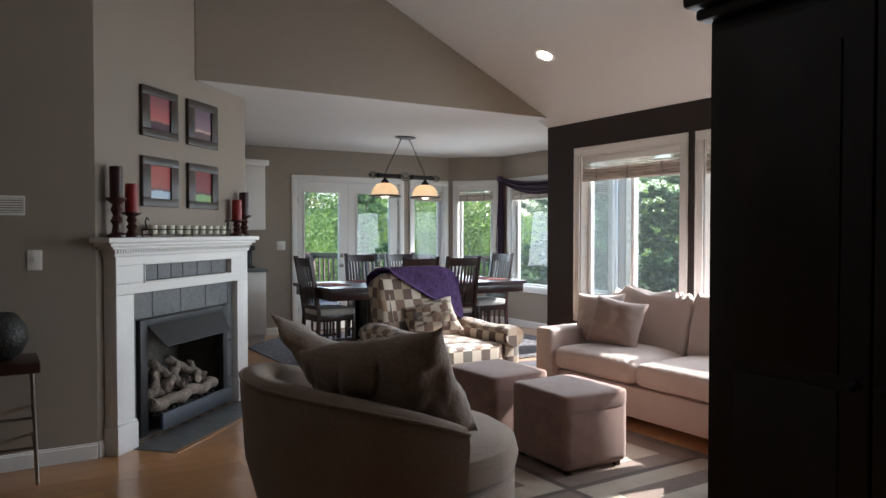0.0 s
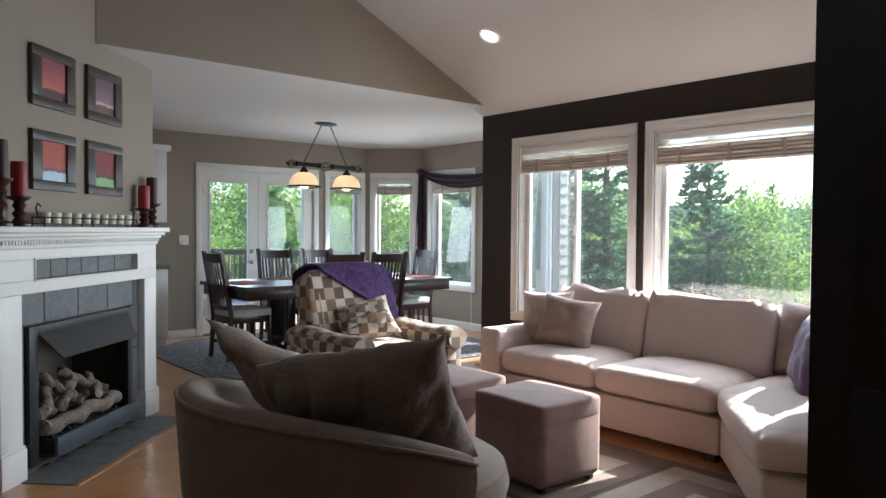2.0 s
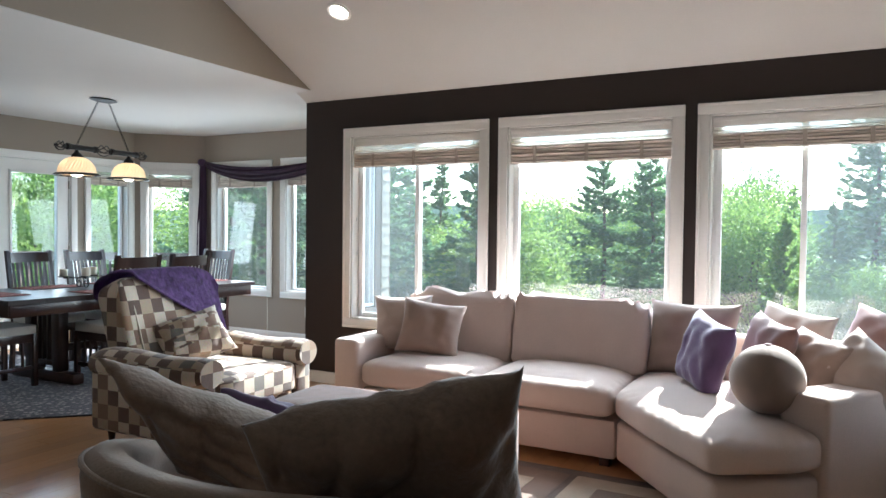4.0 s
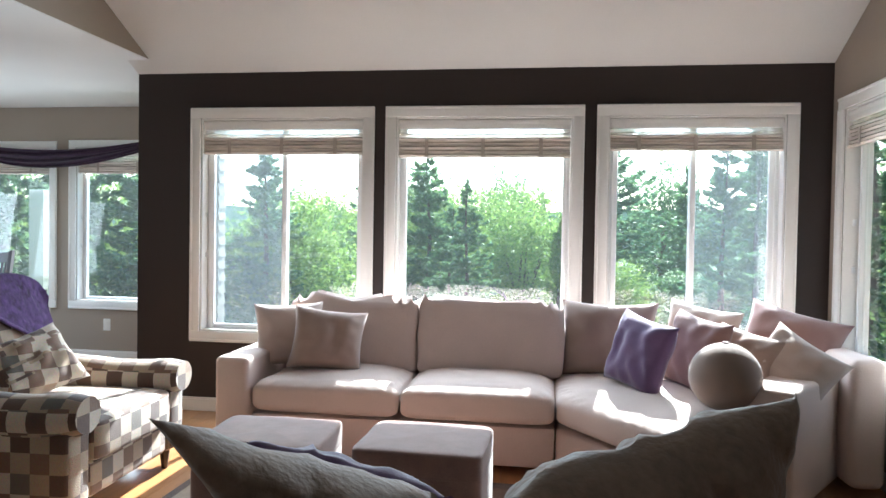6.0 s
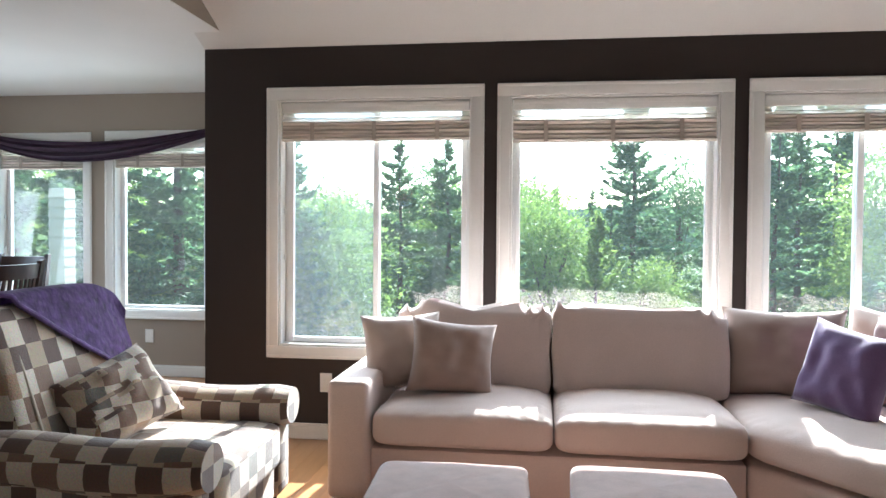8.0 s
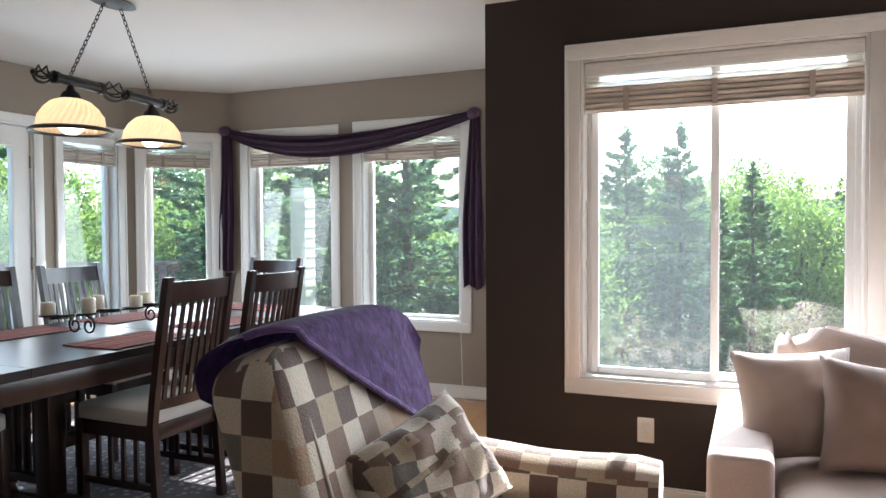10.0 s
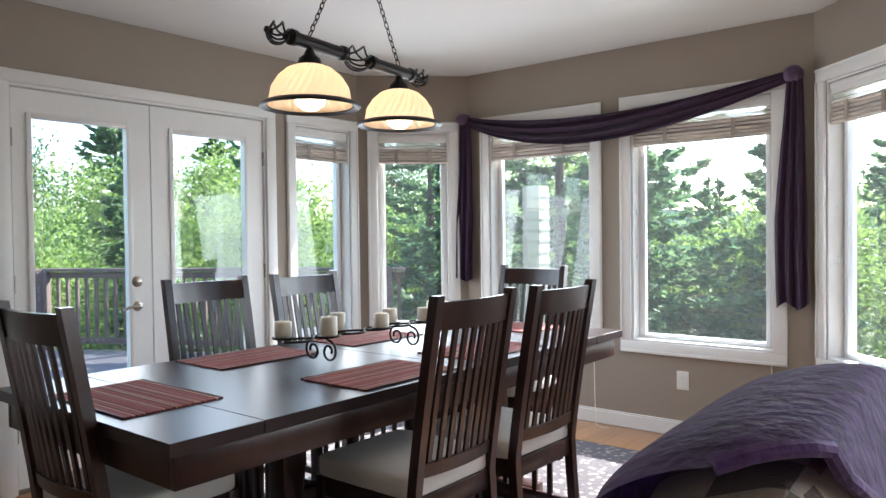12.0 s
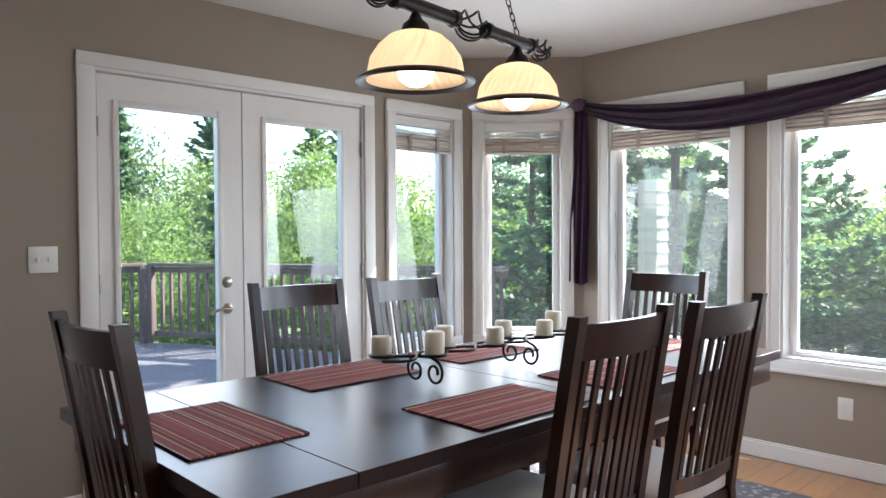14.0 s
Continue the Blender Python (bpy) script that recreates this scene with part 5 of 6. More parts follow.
# mission chair: origin under the seat, facing +y
def dining_chair():
    ch = thing("dining_chair", pose(0, 0, 0.011), "dark stained wooden slat-back dining chair with a cream seat", "chair", "chairs round the table")

    def back(z):
        t = max(0.0, (z - 0.42) / 0.66)
        return -0.215 - 0.105 * t ** 1.15

    for s in (-1, 1):
        bm = bmesh.new()
        rows = []
        for k in range(11):
            z = 1.075 * k / 10 if k < 10 else 1.075
            y = back(z) - (0.03 * (1 - z / 0.42) if z < 0.42 else 0)
            w, d = 0.0165, 0.018
            rows.append([bm.verts.new((s * 0.200 + a * w, y + b * d, z)) for a, b in ((-1, -1), (1, -1), (1, 1), (-1, 1))])
        for a, b in zip(rows, rows[1:]):
            for k in range(4):
                bm.faces.new((a[k], a[(k + 1) % 4], b[(k + 1) % 4], b[k]))
        bm.faces.new(rows[0][::-1])
        bm.faces.new(rows[-1])
        part("back_post", bm, DARKWOOD, ch, angle=30)
        bm = bmesh.new()
        box(bm, s * 0.20 - 0.02, 0.185, 0, s * 0.20 + 0.02, 0.225, 0.43, 0.003)
        part("front_leg", bm, DARKWOOD, ch)
        bm = bmesh.new()
        box(bm, s * 0.20 - 0.012, -0.21, 0.36, s * 0.20 + 0.012, 0.186, 0.43, 0.003)
        part("side_rail", bm, DARKWOOD, ch)
        bm = bmesh.new()
        box(bm, s * 0.20 - 0.010, -0.23, 0.14, s * 0.20 + 0.010, 0.186, 0.17, 0.002)
        part("side_stretcher", bm, DARKWOOD, ch)
        for k in range(4):
            bm = bmesh.new()
            y = -0.12 + 0.075 * k
            box(bm, s * 0.20 - 0.006, y - 0.011, 0.1705, s * 0.20 + 0.006, y + 0.011, 0.3595)
            part("side_spindle", bm, DARKWOOD, ch, smooth=False)

    def bowed(name, z0, z1, bow):
        bm = bmesh.new()
        rows = []
        for k in range(13):
            u = 2 * k / 12 - 1
            x = 0.182 * u
            row = []
            for z, dy in ((z0, -0.010), (z0, 0.010), (z1, 0.010), (z1, -0.010)):
                row.append(bm.verts.new((x, back(z) + dy - bow * (1 - u * u), z)))
            rows.append(row)
        for a, b in zip(rows, rows[1:]):
            for k in range(4):
                bm.faces.new((a[k], a[(k + 1) % 4], b[(k + 1) % 4], b[k]))
        bm.faces.new(rows[0][::-1])
        bm.faces.new(rows[-1])
        part(name, bm, DARKWOOD, ch, angle=30)

    bowed("top_rail", 0.965, 1.055, 0.028)
    bowed("lower_rail", 0.495, 0.540, 0.020)
    for k in range(8):
        u = (k - 3.5) / 4.2
        bm = bmesh.new()
        rows = []
        for j in range(7):
            z = 0.5405 + (0.9645 - 0.5405) * j / 6
            bow = (0.020 + 0.008 * j / 6) * (1 - u * u)
            rows.append([bm.verts.new((0.182 * u + a, back(z) - bow + b, z)) for a, b in ((-0.0105, -0.005), (0.0105, -0.005), (0.0105, 0.005), (-0.0105, 0.005))])
        for a, b in zip(rows, rows[1:]):
            for q in range(4):
                bm.faces.new((a[q], a[(q + 1) % 4], b[(q + 1) % 4], b[q]))
        bm.faces.new(rows[0][::-1])
        bm.faces.new(rows[-1])
        part("back_slat", bm, DARKWOOD, ch, angle=30)
    for y in (0.20, -0.215):
        bm = bmesh.new()
        box(bm, -0.1795, y - 0.012, 0.36, 0.1795, y + 0.012, 0.43, 0.003)
        part("seat_rail", bm, DARKWOOD, ch)
    bm = bmesh.new()
    puff(bm, 0.45, 0.45, 0.075, 0.2, 16, pose(0, 0.005, 0.463), 0.12)
    part("seat_pad", bm, CREAM_SEAT, ch, "cream upholstered seat", angle=70)
    return ch


c0 = dining_chair()
c0.matrix_basis = pose(-1.96, -1.57, 0.011, 0, 0, 2)
for x, y, rz in ((-2.37, -0.84, -90), (-2.29, -0.31, -88), (-1.43, -0.87, 90), (-1.40, -0.34, 89), (-1.955, 0.52, 180)):
    copy_thing(c0, pose(x, y, 0.011, 0, 0, rz))


# striped mats
def stripes():
    m = mat("striped_red_weave", (0.25, 0.05, 0.05), 0.9, 0.15, 10, 0.5, 300)
    n, l = m.node_tree.nodes, m.node_tree.links
    tc, sep, ns, ramp = n.new("ShaderNodeTexCoord"), n.new("ShaderNodeSeparateXYZ"), n.new("ShaderNodeTexNoise"), n.new("ShaderNodeValToRGB")
    ns.noise_dimensions = "1D"
    ns.inputs["Scale"].default_value, ns.inputs["Detail"].default_value = 95, 3
    l.new(tc.outputs["Object"], sep.inputs[0])
    l.new(sep.outputs["Y"], ns.inputs["W"])
    e = ramp.color_ramp.elements
    e[0].position, e[0].color = 0.36, (0.05, 0.018, 0.022, 1)
    e[1].position, e[1].color = 0.62, (0.55, 0.34, 0.25, 1)
    for p, c in ((0.43, (0.17, 0.030, 0.035)), (0.50, (0.32, 0.06, 0.055)), (0.555, (0.20, 0.05, 0.05))):
        k = e.new(p)
        k.color = (*c, 1)
    l.new(ns.outputs["Fac"], ramp.inputs[0])
    l.new(ramp.outputs[0], n["Principled BSDF"].inputs["Base Color"])
    return m


STRIPE = stripes()
for x, y, rz in ((-1.95, -1.585, 0), (-2.285, -0.90, 90), (-2.285, -0.20, 90), (-1.57, -0.84, 90), (-1.60, -0.17, 90), (-1.94, 0.55, 0)):
    pm = thing("placemat", pose(x, y, TZ, 0, 0, rz), "red striped woven placemat on the table", "placemat", "placemats")
    bm = bmesh.new()
    box(bm, -0.245, -0.16, 0.0005, 0.245, 0.16, 0.006, 0.002, 1)
    part("weave", bm, STRIPE, pm)
    for y in (-0.164, 0.158):
        bm = bmesh.new()
        box(bm, -0.246, y, 0.0004, 0.246, y + 0.006, 0.0068, 0.002, 1)
        part("edge_binding", bm, MAHOG, pm, "dark stitched edge")

# iron candle stand along the table
cs = thing("candelabra", pose(-1.935, -0.45, TZ), "low black iron scroll stand with cream pillar candles", "candle stand")
spots = ((-0.06, -0.50), (0.05, -0.36), (-0.05, -0.22), (0.05, -0.06), (-0.05, 0.10), (0.04, 0.24), (-0.04, 0.40))
bm = bmesh.new()
tube(bm, [(0.05 * math.sin(k * 0.55), -0.54 + 1.0 * k / 40, 0.105) for k in range(41)], 0.005)
tube(bm, [(-0.05 * math.sin(k * 0.55), -0.54 + 1.0 * k / 40, 0.105) for k in range(41)], 0.005)
part("scroll_bar", bm, IRON, cs)
for y in (-0.36, 0.14):
    for s in (-1, 1):
        bm = bmesh.new()
        pts = []
        for k in range(26):
            a = k / 25 * 2.6 * math.pi
            r = 0.045 * (1 - 0.66 * k / 25)
            pts.append((s * (0.048 + r * math.cos(a + math.pi / 2) * -1), y, 0.050 + r * math.sin(a + math.pi / 2)))
        tube(bm, pts, 0.005)
        tube(bm, [(s * 0.048, y, 0.095), (s * 0.02, y, 0.108)], 0.005)
        part("scroll_foot", bm, IRON, cs)
for x, y in spots:
    bm = bmesh.new()
    lathe(bm, [(0.0, 0.108), (0.040, 0.108), (0.046, 0.114), (0.044, 0.116), (0.0, 0.112)], 20, (x, y, 0))
    part("candle_dish", bm, IRON, cs)
    bm = bmesh.new()
    h = 0.055 + 0.02 * ((x * 37 + y * 11) % 1)
    lathe(bm, [(0.0, 0.1165), (0.033, 0.1165), (0.034, 0.12), (0.034, 0.112 + h), (0.029, 0.118 + h), (0.0, 0.114 + h)], 20, (x, y, 0))
    part("candle", bm, WAXCREAM, cs, "cream pillar candle")

# two-shade island lamp
lm = thing("pendant_lamp", pose(-1.868, -0.645, 2.0, 0, 0, 7), "black iron pendant lamp with two cream glass shades, lit", "pendant lamp")
bm = bmesh.new()
lathe(bm, [(0.0, FLAT - 2.0 - 0.001), (0.075, FLAT - 2.0 - 0.001), (0.085, FLAT - 2.0 - 0.012), (0.05, FLAT - 2.0 - 0.026), (0.0, FLAT - 2.0 - 0.028)], 28)
bm.transform(Matrix.Diagonal((1.0, 1.7, 1.0, 1.0)))
part("canopy", bm, IRON, lm)
for y0, y1 in ((-0.40, -0.075), (0.075, 0.40)):
    bm = bmesh.new()
    r = 0.024
    lathe(bm, [(0.0, y0), (0.018, y0), (0.030, y0 + 0.008), (0.030, y0 + 0.03), (r, y0 + 0.036), (r, y1 - 0.036), (0.030, y1 - 0.03), (0.030, y1 - 0.008), (0.018, y1), (0.0, y1)], 18)
    bm.transform(pose(0, 0, 0, -90))
    part("bar", bm, IRON, lm)


def basket(name, yc, length, rad, wires):
    bm = bmesh.new()
    tube(bm, [(0, yc - length / 2 - 0.012, 0), (0, yc - length / 2 + 0.012, 0)], 0.012)
    hub = part(name, bm, IRON, lm)
    bm = bmesh.new()
    tube(bm, [(0, yc + length / 2 - 0.012, 0), (0, yc + length / 2 + 0.012, 0)], 0.012)
    part("collar", bm, IRON, hub)
    for w in range(wires):
        pts = []
        for k in range(15):
            u = k / 14
            a = 2 * math.pi * w / wires + 1.9 * u
            r = 0.006 + rad * math.sin(math.pi * u) ** 0.8
            pts.append((r * math.cos(a), yc + length * (u - 0.5), r * math.sin(a)))
        bm = bmesh.new()
        tube(bm, pts, 0.0042, 6)
        part("wire", bm, IRON, hub)


basket("twist_basket", 0.0, 0.16, 0.046, 6)
basket("finial", -0.455, 0.09, 0.036, 6)
basket("finial", 0.455, 0.09, 0.036, 6)
SHADEGLASS = mat("cream_ribbed_glass", (0.92, 0.82, 0.66), 0.35, 0.06, 6, 0.1, 40)
n = SHADEGLASS.node_tree.nodes
tr, mx = n.new("ShaderNodeBsdfTranslucent"), n.new("ShaderNodeMixShader")
tr.inputs["Color"].default_value = (1.0, 0.84, 0.66, 1)
mx.inputs[0].default_value = 0.6
SHADEGLASS.node_tree.links.new(n["Principled BSDF"].outputs[0], mx.inputs[1])
SHADEGLASS.node_tree.links.new(tr.outputs[0], mx.inputs[2])
SHADEGLASS.node_tree.links.new(mx.outputs[0], n["Material Output"].inputs["Surface"])
BULB = glow("lit_bulb", (1.0, 0.86, 0.66), BULB_POWER)
for y in (-0.29, 0.29):
    bm = bmesh.new()
    z0, z1, yt = 0.024, FLAT - 2.0 - 0.028, 0.06 * (1 if y > 0 else -1)
    a, b = Vector((0, y, z0)), Vector((0, yt, z1))
    d = (b - a).normalized()
    cnt = 17
    for k in range(cnt):
        c = a.lerp(b, (k + 0.5) / cnt)
        side = d.cross(Vector((1, 0, 0) if k % 2 else (0, 1, 0.2))).normalized()
        pts = [c + d * 0.018 * math.cos(q * math.pi / 5) + side * 0.0085 * math.sin(q * math.pi / 5) for q in range(11)]
        tube(bm, pts, 0.0024, 5)
    part("chain", bm, IRON, lm)
    bm = bmesh.new()
    lathe(bm, [(0.010, -0.02), (0.016, -0.03), (0.022, -0.045), (0.040, -0.06), (0.048, -0.085), (0.046, -0.092), (0.0, -0.088)], 24, (0, y, 0))
    part("socket_cap", bm, IRON, lm)
    bm = bmesh.new()
    seg = 192
    rings = []
    for r, z in ((0.046, -0.086), (0.078, -0.098), (0.112, -0.128), (0.138, -0.168), (0.152, -0.212), (0.157, -0.236)):
        rings.append([bm.verts.new(((r + 0.008 * (1 if z > -0.2 else 0.3) * abs(math.sin(math.pi * k / 6))) * math.cos(2 * math.pi * k / seg + 3.5 * z), y + (r + 0.008 * (1 if z > -0.2 else 0.3) * abs(math.sin(math.pi * k / 6))) * math.sin(2 * math.pi * k / seg + 3.5 * z), z)) for k in range(seg)])
    for p, q in zip(rings, rings[1:]):
        for k in range(seg):
            bm.faces.new((p[k], p[(k + 1) % seg], q[(k + 1) % seg], q[k]))
    bmesh.ops.solidify(bm, geom=bm.faces[:], thickness=0.003)
    part("glass_shade", bm, SHADEGLASS, lm, "cream swirled glass shade", angle=80)
    bm = bmesh.new()
    lathe(bm, [(0.161, -0.226), (0.168, -0.224), (0.186, -0.234), (0.190, -0.241), (0.184, -0.246), (0.163, -0.238), (0.161, -0.226)], 48, (0, y, 0), False)
    part("shade_ring", bm, IRON, lm, "dark metal rim")
    bm = bmesh.new()
    lathe(bm, [(0.018, -0.085), (0.022, -0.125), (0.046, -0.162), (0.060, -0.198), (0.053, -0.232), (0.028, -0.252), (0.0, -0.256)], 28, (0, y, 0))
    part("bulb", bm, BULB, lm)

# plum scarf swag
sc = thing("window_scarf", pose(-1.88, 1.58, 2.14), "sheer plum scarf swagged over the bay windows", "curtain")
bm = bmesh.new()
NU, NV = 60, 30
xa, xb = -3.03, -0.735
rows = []
for i in range(NU + 1):
    u = i / NU
    s = 4 * u * (1 - u)
    skew = s * (1.25 - 0.5 * u)
    zt = 2.155 - 0.115 * skew
    zb = 2.10 - 0.235 * skew
    row = []
    for j in range(NV + 1):
        v = j / NV
        fold = 0.016 * math.sin(v * 19 + 2.4 * u) * (0.4 + s)
        y = YB - 0.045 - 0.03 * s - fold - 0.02 * math.sin(math.pi * v)
        z = zt + (zb - zt) * v + 0.006 * math.sin(v * 31 + u * 7)
        row.append(bm.verts.new((xa + (xb - xa) * u, y, z)))
    rows.append(row)
for a, b in zip(rows, rows[1:]):
    for j in range(NV):
        bm.faces.new((a[j], b[j], b[j + 1], a[j + 1]))
bmesh.ops.solidify(bm, geom=bm.faces[:], thickness=0.004)
wpart("swag", bm, SCARF, sc, angle=80)
for xc, z0, wt, wb, nm in ((-3.02, 0.93, 0.08, 0.17, 1), (-0.735, 0.85, 0.08, 0.18, 2)):
    bm = bmesh.new()
    rows = []
    for i in range(41):
        u = i / 40
        z = 2.16 + (z0 - 2.16) * u
        w = wt + (wb - wt) * min(1, u * 1.6)
        row = []
        for j in range(33):
            v = j / 32 - 0.5
            y = YB - 0.05 - 0.022 * math.cos(v * 3.0) - (0.010 + 0.012 * u) * math.sin(v * 22 + 1.5 * u + nm)
            row.append(bm.verts.new((xc + w * v + 0.012 * math.sin(u * 4 + nm), min(y, YB - 0.03), z - 0.02 * u * math.sin(v * 9))))
        rows.append(row)
    for a, b in zip(rows, rows[1:]):
        for j in range(32):
            bm.faces.new((a[j], b[j], b[j + 1], a[j + 1]))
    bmesh.ops.solidify(bm, geom=bm.faces[:], thickness=0.004)
    wpart("tail", bm, SCARF, sc, angle=80)
    bm = bmesh.new()
    puff(bm, 0.11, 0.09, 0.09, 0.95, 14, pose(xc, YB - 0.055, 2.135), 0.0, 0.012, nm)
    wpart("knot", bm, SCARF, sc)

# kitchen units past the chimney wall
kb = thing("base_cabinet", pose(-3.32, -2.42, 0), "white kitchen base cabinet with a slate-coloured worktop", "cabinet")
bm = bmesh.new()
box(bm, XD + 0.003, -2.95, 0.09, -3.02, -1.945, 0.865, 0.003)
wpart("body", bm, TRIM, kb)
bm = bmesh.new()
box(bm, XD + 0.003, -2.95, 0.0, -3.08, -1.95, 0.089)
wpart("toe_kick", bm, TRIM, kb, smooth=False)
for y0, y1 in ((-2.94, -2.455), (-2.445, -1.955)):
    bm = bmesh.new()
    box(bm, -3.0195, y0, 0.12, -3.0, y1, 0.85, 0.004)
    d = wpart("door", bm, TRIM, kb)
wt = thing("worktop", pose(-3.31, -2.44, 0.866), "dark grey kitchen worktop", "worktop")
bm = bmesh.new()
box(bm, XD + 0.003, -2.955, 0.8665, -2.98, -1.93, 0.905, 0.004)
wpart("slab", bm, SLATE, wt)
ku = thing("wall_cabinet", pose(XD, -2.42, 1.38), "white kitchen wall cabinet with a crown moulding", "cabinet")
bm = bmesh.new()
box(bm, XD + 0.002, -2.95, 1.38, -3.29, -1.86, 2.18, 0.003)
wpart("body", bm, TRIM, ku)
bm = bmesh.new()
box(bm, XD + 0.002, -2.96, 2.1805, -3.25, -1.82, 2.25, 0.012)
wpart("crown", bm, TRIM, ku)
for y0, y1 in ((-2.94, -2.41), (-2.40, -1.87)):
    bm = bmesh.new()
    box(bm, -3.2895, y0, 1.40, -3.27, y1, 2.16, 0.004)
    wpart("door", bm, TRIM, ku)
cf = thing("coffee_maker", pose(-3.3, -2.12, 0.905), "small dark coffee maker on the worktop", "coffee maker")
bm = bmesh.new()
box(bm, -0.09, -0.10, 0.0, 0.09, 0.10, 0.03, 0.01)
box(bm, -0.09, -0.10, 0.0305, -0.02, 0.10, 0.28, 0.01)
box(bm, -0.0195, -0.10, 0.22, 0.09, 0.10, 0.28, 0.01)
part("housing", bm, BLACKM, cf)
bm = bmesh.new()
lathe(bm, [(0.05, 0.031), (0.062, 0.06), (0.06, 0.13), (0.04, 0.17), (0.0, 0.17)], 20, (0.04, 0, 0))
part("jug", bm, BLACKM, cf)

# blind cord left hanging by the bay window
for x, y in ((-1.98, YB - 0.02), (-0.86, YB - 0.02)):
    cd = thing("cord", pose(x, y, 0.0), "thin cream cord hanging to the floor by the window", "cord")
    bm = bmesh.new()
    tube(bm, [(0, 0, 0.52), (0.01, -0.005, 0.35), (0.015, -0.01, 0.16), (0.03, -0.03, 0.03), (0.05, -0.06, 0.004), (0.10, -0.09, 0.004), (0.15, -0.08, 0.004)], 0.003, 6)
    part("strand", bm, WAXCREAM, cd)


# ---- outside ----
bm = bmesh.new()
box(bm, -400, -300, -3.2, 400, 500, -3.0)
tagged(part("ground", bm, GRASS, smooth=False), "sloping green meadow ground around the house", "ground", kind="structure")


def siding(name, p0, p1, out, z0, z1, label, skip=()):
    """Lapped boards on an outer face; skip: x ranges with openings as x0, x1, z0, z1."""
    ob = thing(name, along(p0, p1), label, "siding", kind="structure")
    length = math.hypot(p1[0] - p0[0], p1[1] - p0[1])
    z = z0
    while z < z1:
        runs = [(0.0, length)]
        for a, b, lo, hi in skip:
            if z + 0.1 > lo and z < hi:
                runs = [r for s in runs for r in ((s[0], min(s[1], a)), (max(s[0], b), s[1])) if r[1] - r[0] > 0.01]
        for a, b in runs:
            bm = bmesh.new()
            q = [(a, out + 0.006, z + 0.105), (a, out + 0.022, z), (a, out + 0.001, z), (a, out + 0.001, z + 0.105)]
            lo = [bm.verts.new(p) for p in q]
            hi = [bm.verts.new((b, p[1], p[2])) for p in q]
            bm.faces.new(lo)
            bm.faces.new(hi[::-1])
            for i in range(4):
                bm.faces.new((lo[i], lo[(i + 1) % 4], hi[(i + 1) % 4], hi[i]))
            part("board", bm, SIDING, ob, smooth=False)
        z += 0.104


siding("siding_side", DIAG_R, (XL, 0.16), 0.151, -0.6, 2.5, "cream lap siding on the bay's side wall", [(0.13, 0.88, 0.45, 2.2)])
siding("siding_bay", BAY_R, DIAG_R, 0.151, -0.6, 2.5, "cream lap siding on the bay's angled wall", [(0.02, 0.80, 0.49, 2.16)])
# garden post clad in siding, past the bay
gp = thing("siding_pillar", pose(-3.85, 3.95, -3.0), "cream lap-sided pillar beyond the bay window", "pillar")
bm = bmesh.new()
box(bm, -0.09, -0.09, 0, 0.09, 0.09, 4.78)
part("core", bm, SIDING, gp, smooth=False)
bm = bmesh.new()
for s in range(1):
    q = [(-0.11, -0.11, 0.0), (0.11, -0.11, 0.0), (0.11, 0.11, 0.0), (-0.11, 0.11, 0.0)]
    lo = [bm.verts.new(p) for p in q]
    hi = [bm.verts.new((p[0] * 0.90, p[1] * 0.90, 0.118)) for p in q]
    bm.faces.new(lo[::-1])
    bm.faces.new(hi)
    for i in range(4):
        bm.faces.new((lo[i], lo[(i + 1) % 4], hi[(i + 1) % 4], hi[i]))
b0 = part("board", bm, SIDING, gp, smooth=False)
b0.location = (0, 0, 2.4)
for k in range(1, 20):
    o = new("board", b0.data)
    o.parent, o.location = gp, (0, 0, 2.4 + 0.119 * k)

# deck with its railing
dk = thing("deck", pose(-6.5, -0.5, -0.12), "weathered grey wooden deck outside the french doors", "deck")
A0, A1 = Vector((-9.5, 1.15, 0)), Vector((-5.2, 3.45, 0))
x = -9.5
while x < XD - 0.18:
    t = (x + 0.14 - A0.x) / (A1.x - A0.x)
    y1 = min(3.2, A0.y + (A1.y - A0.y) * min(1.0, max(0.0, t)) - 0.05)
    if x > -4.2:
        y1 = min(y1, 0.9)
    bm = bmesh.new()
    box(bm, x, -5.0, -0.16, x + 0.135, y1, -0.12, 0.004, 1)
    wpart("deck_board", bm, DECKW, dk)
    x += 0.141
bm = bmesh.new()
box(bm, -9.3, -4.9, -3.0, -9.1, -4.7, -0.16)
box(bm, -9.3, 0.8, -3.0, -9.1, 1.0, -0.16)
box(bm, -5.3, 2.9, -3.0, -5.1, 3.1, -0.16)
wpart("deck_post", bm, RAILW, dk, smooth=False)


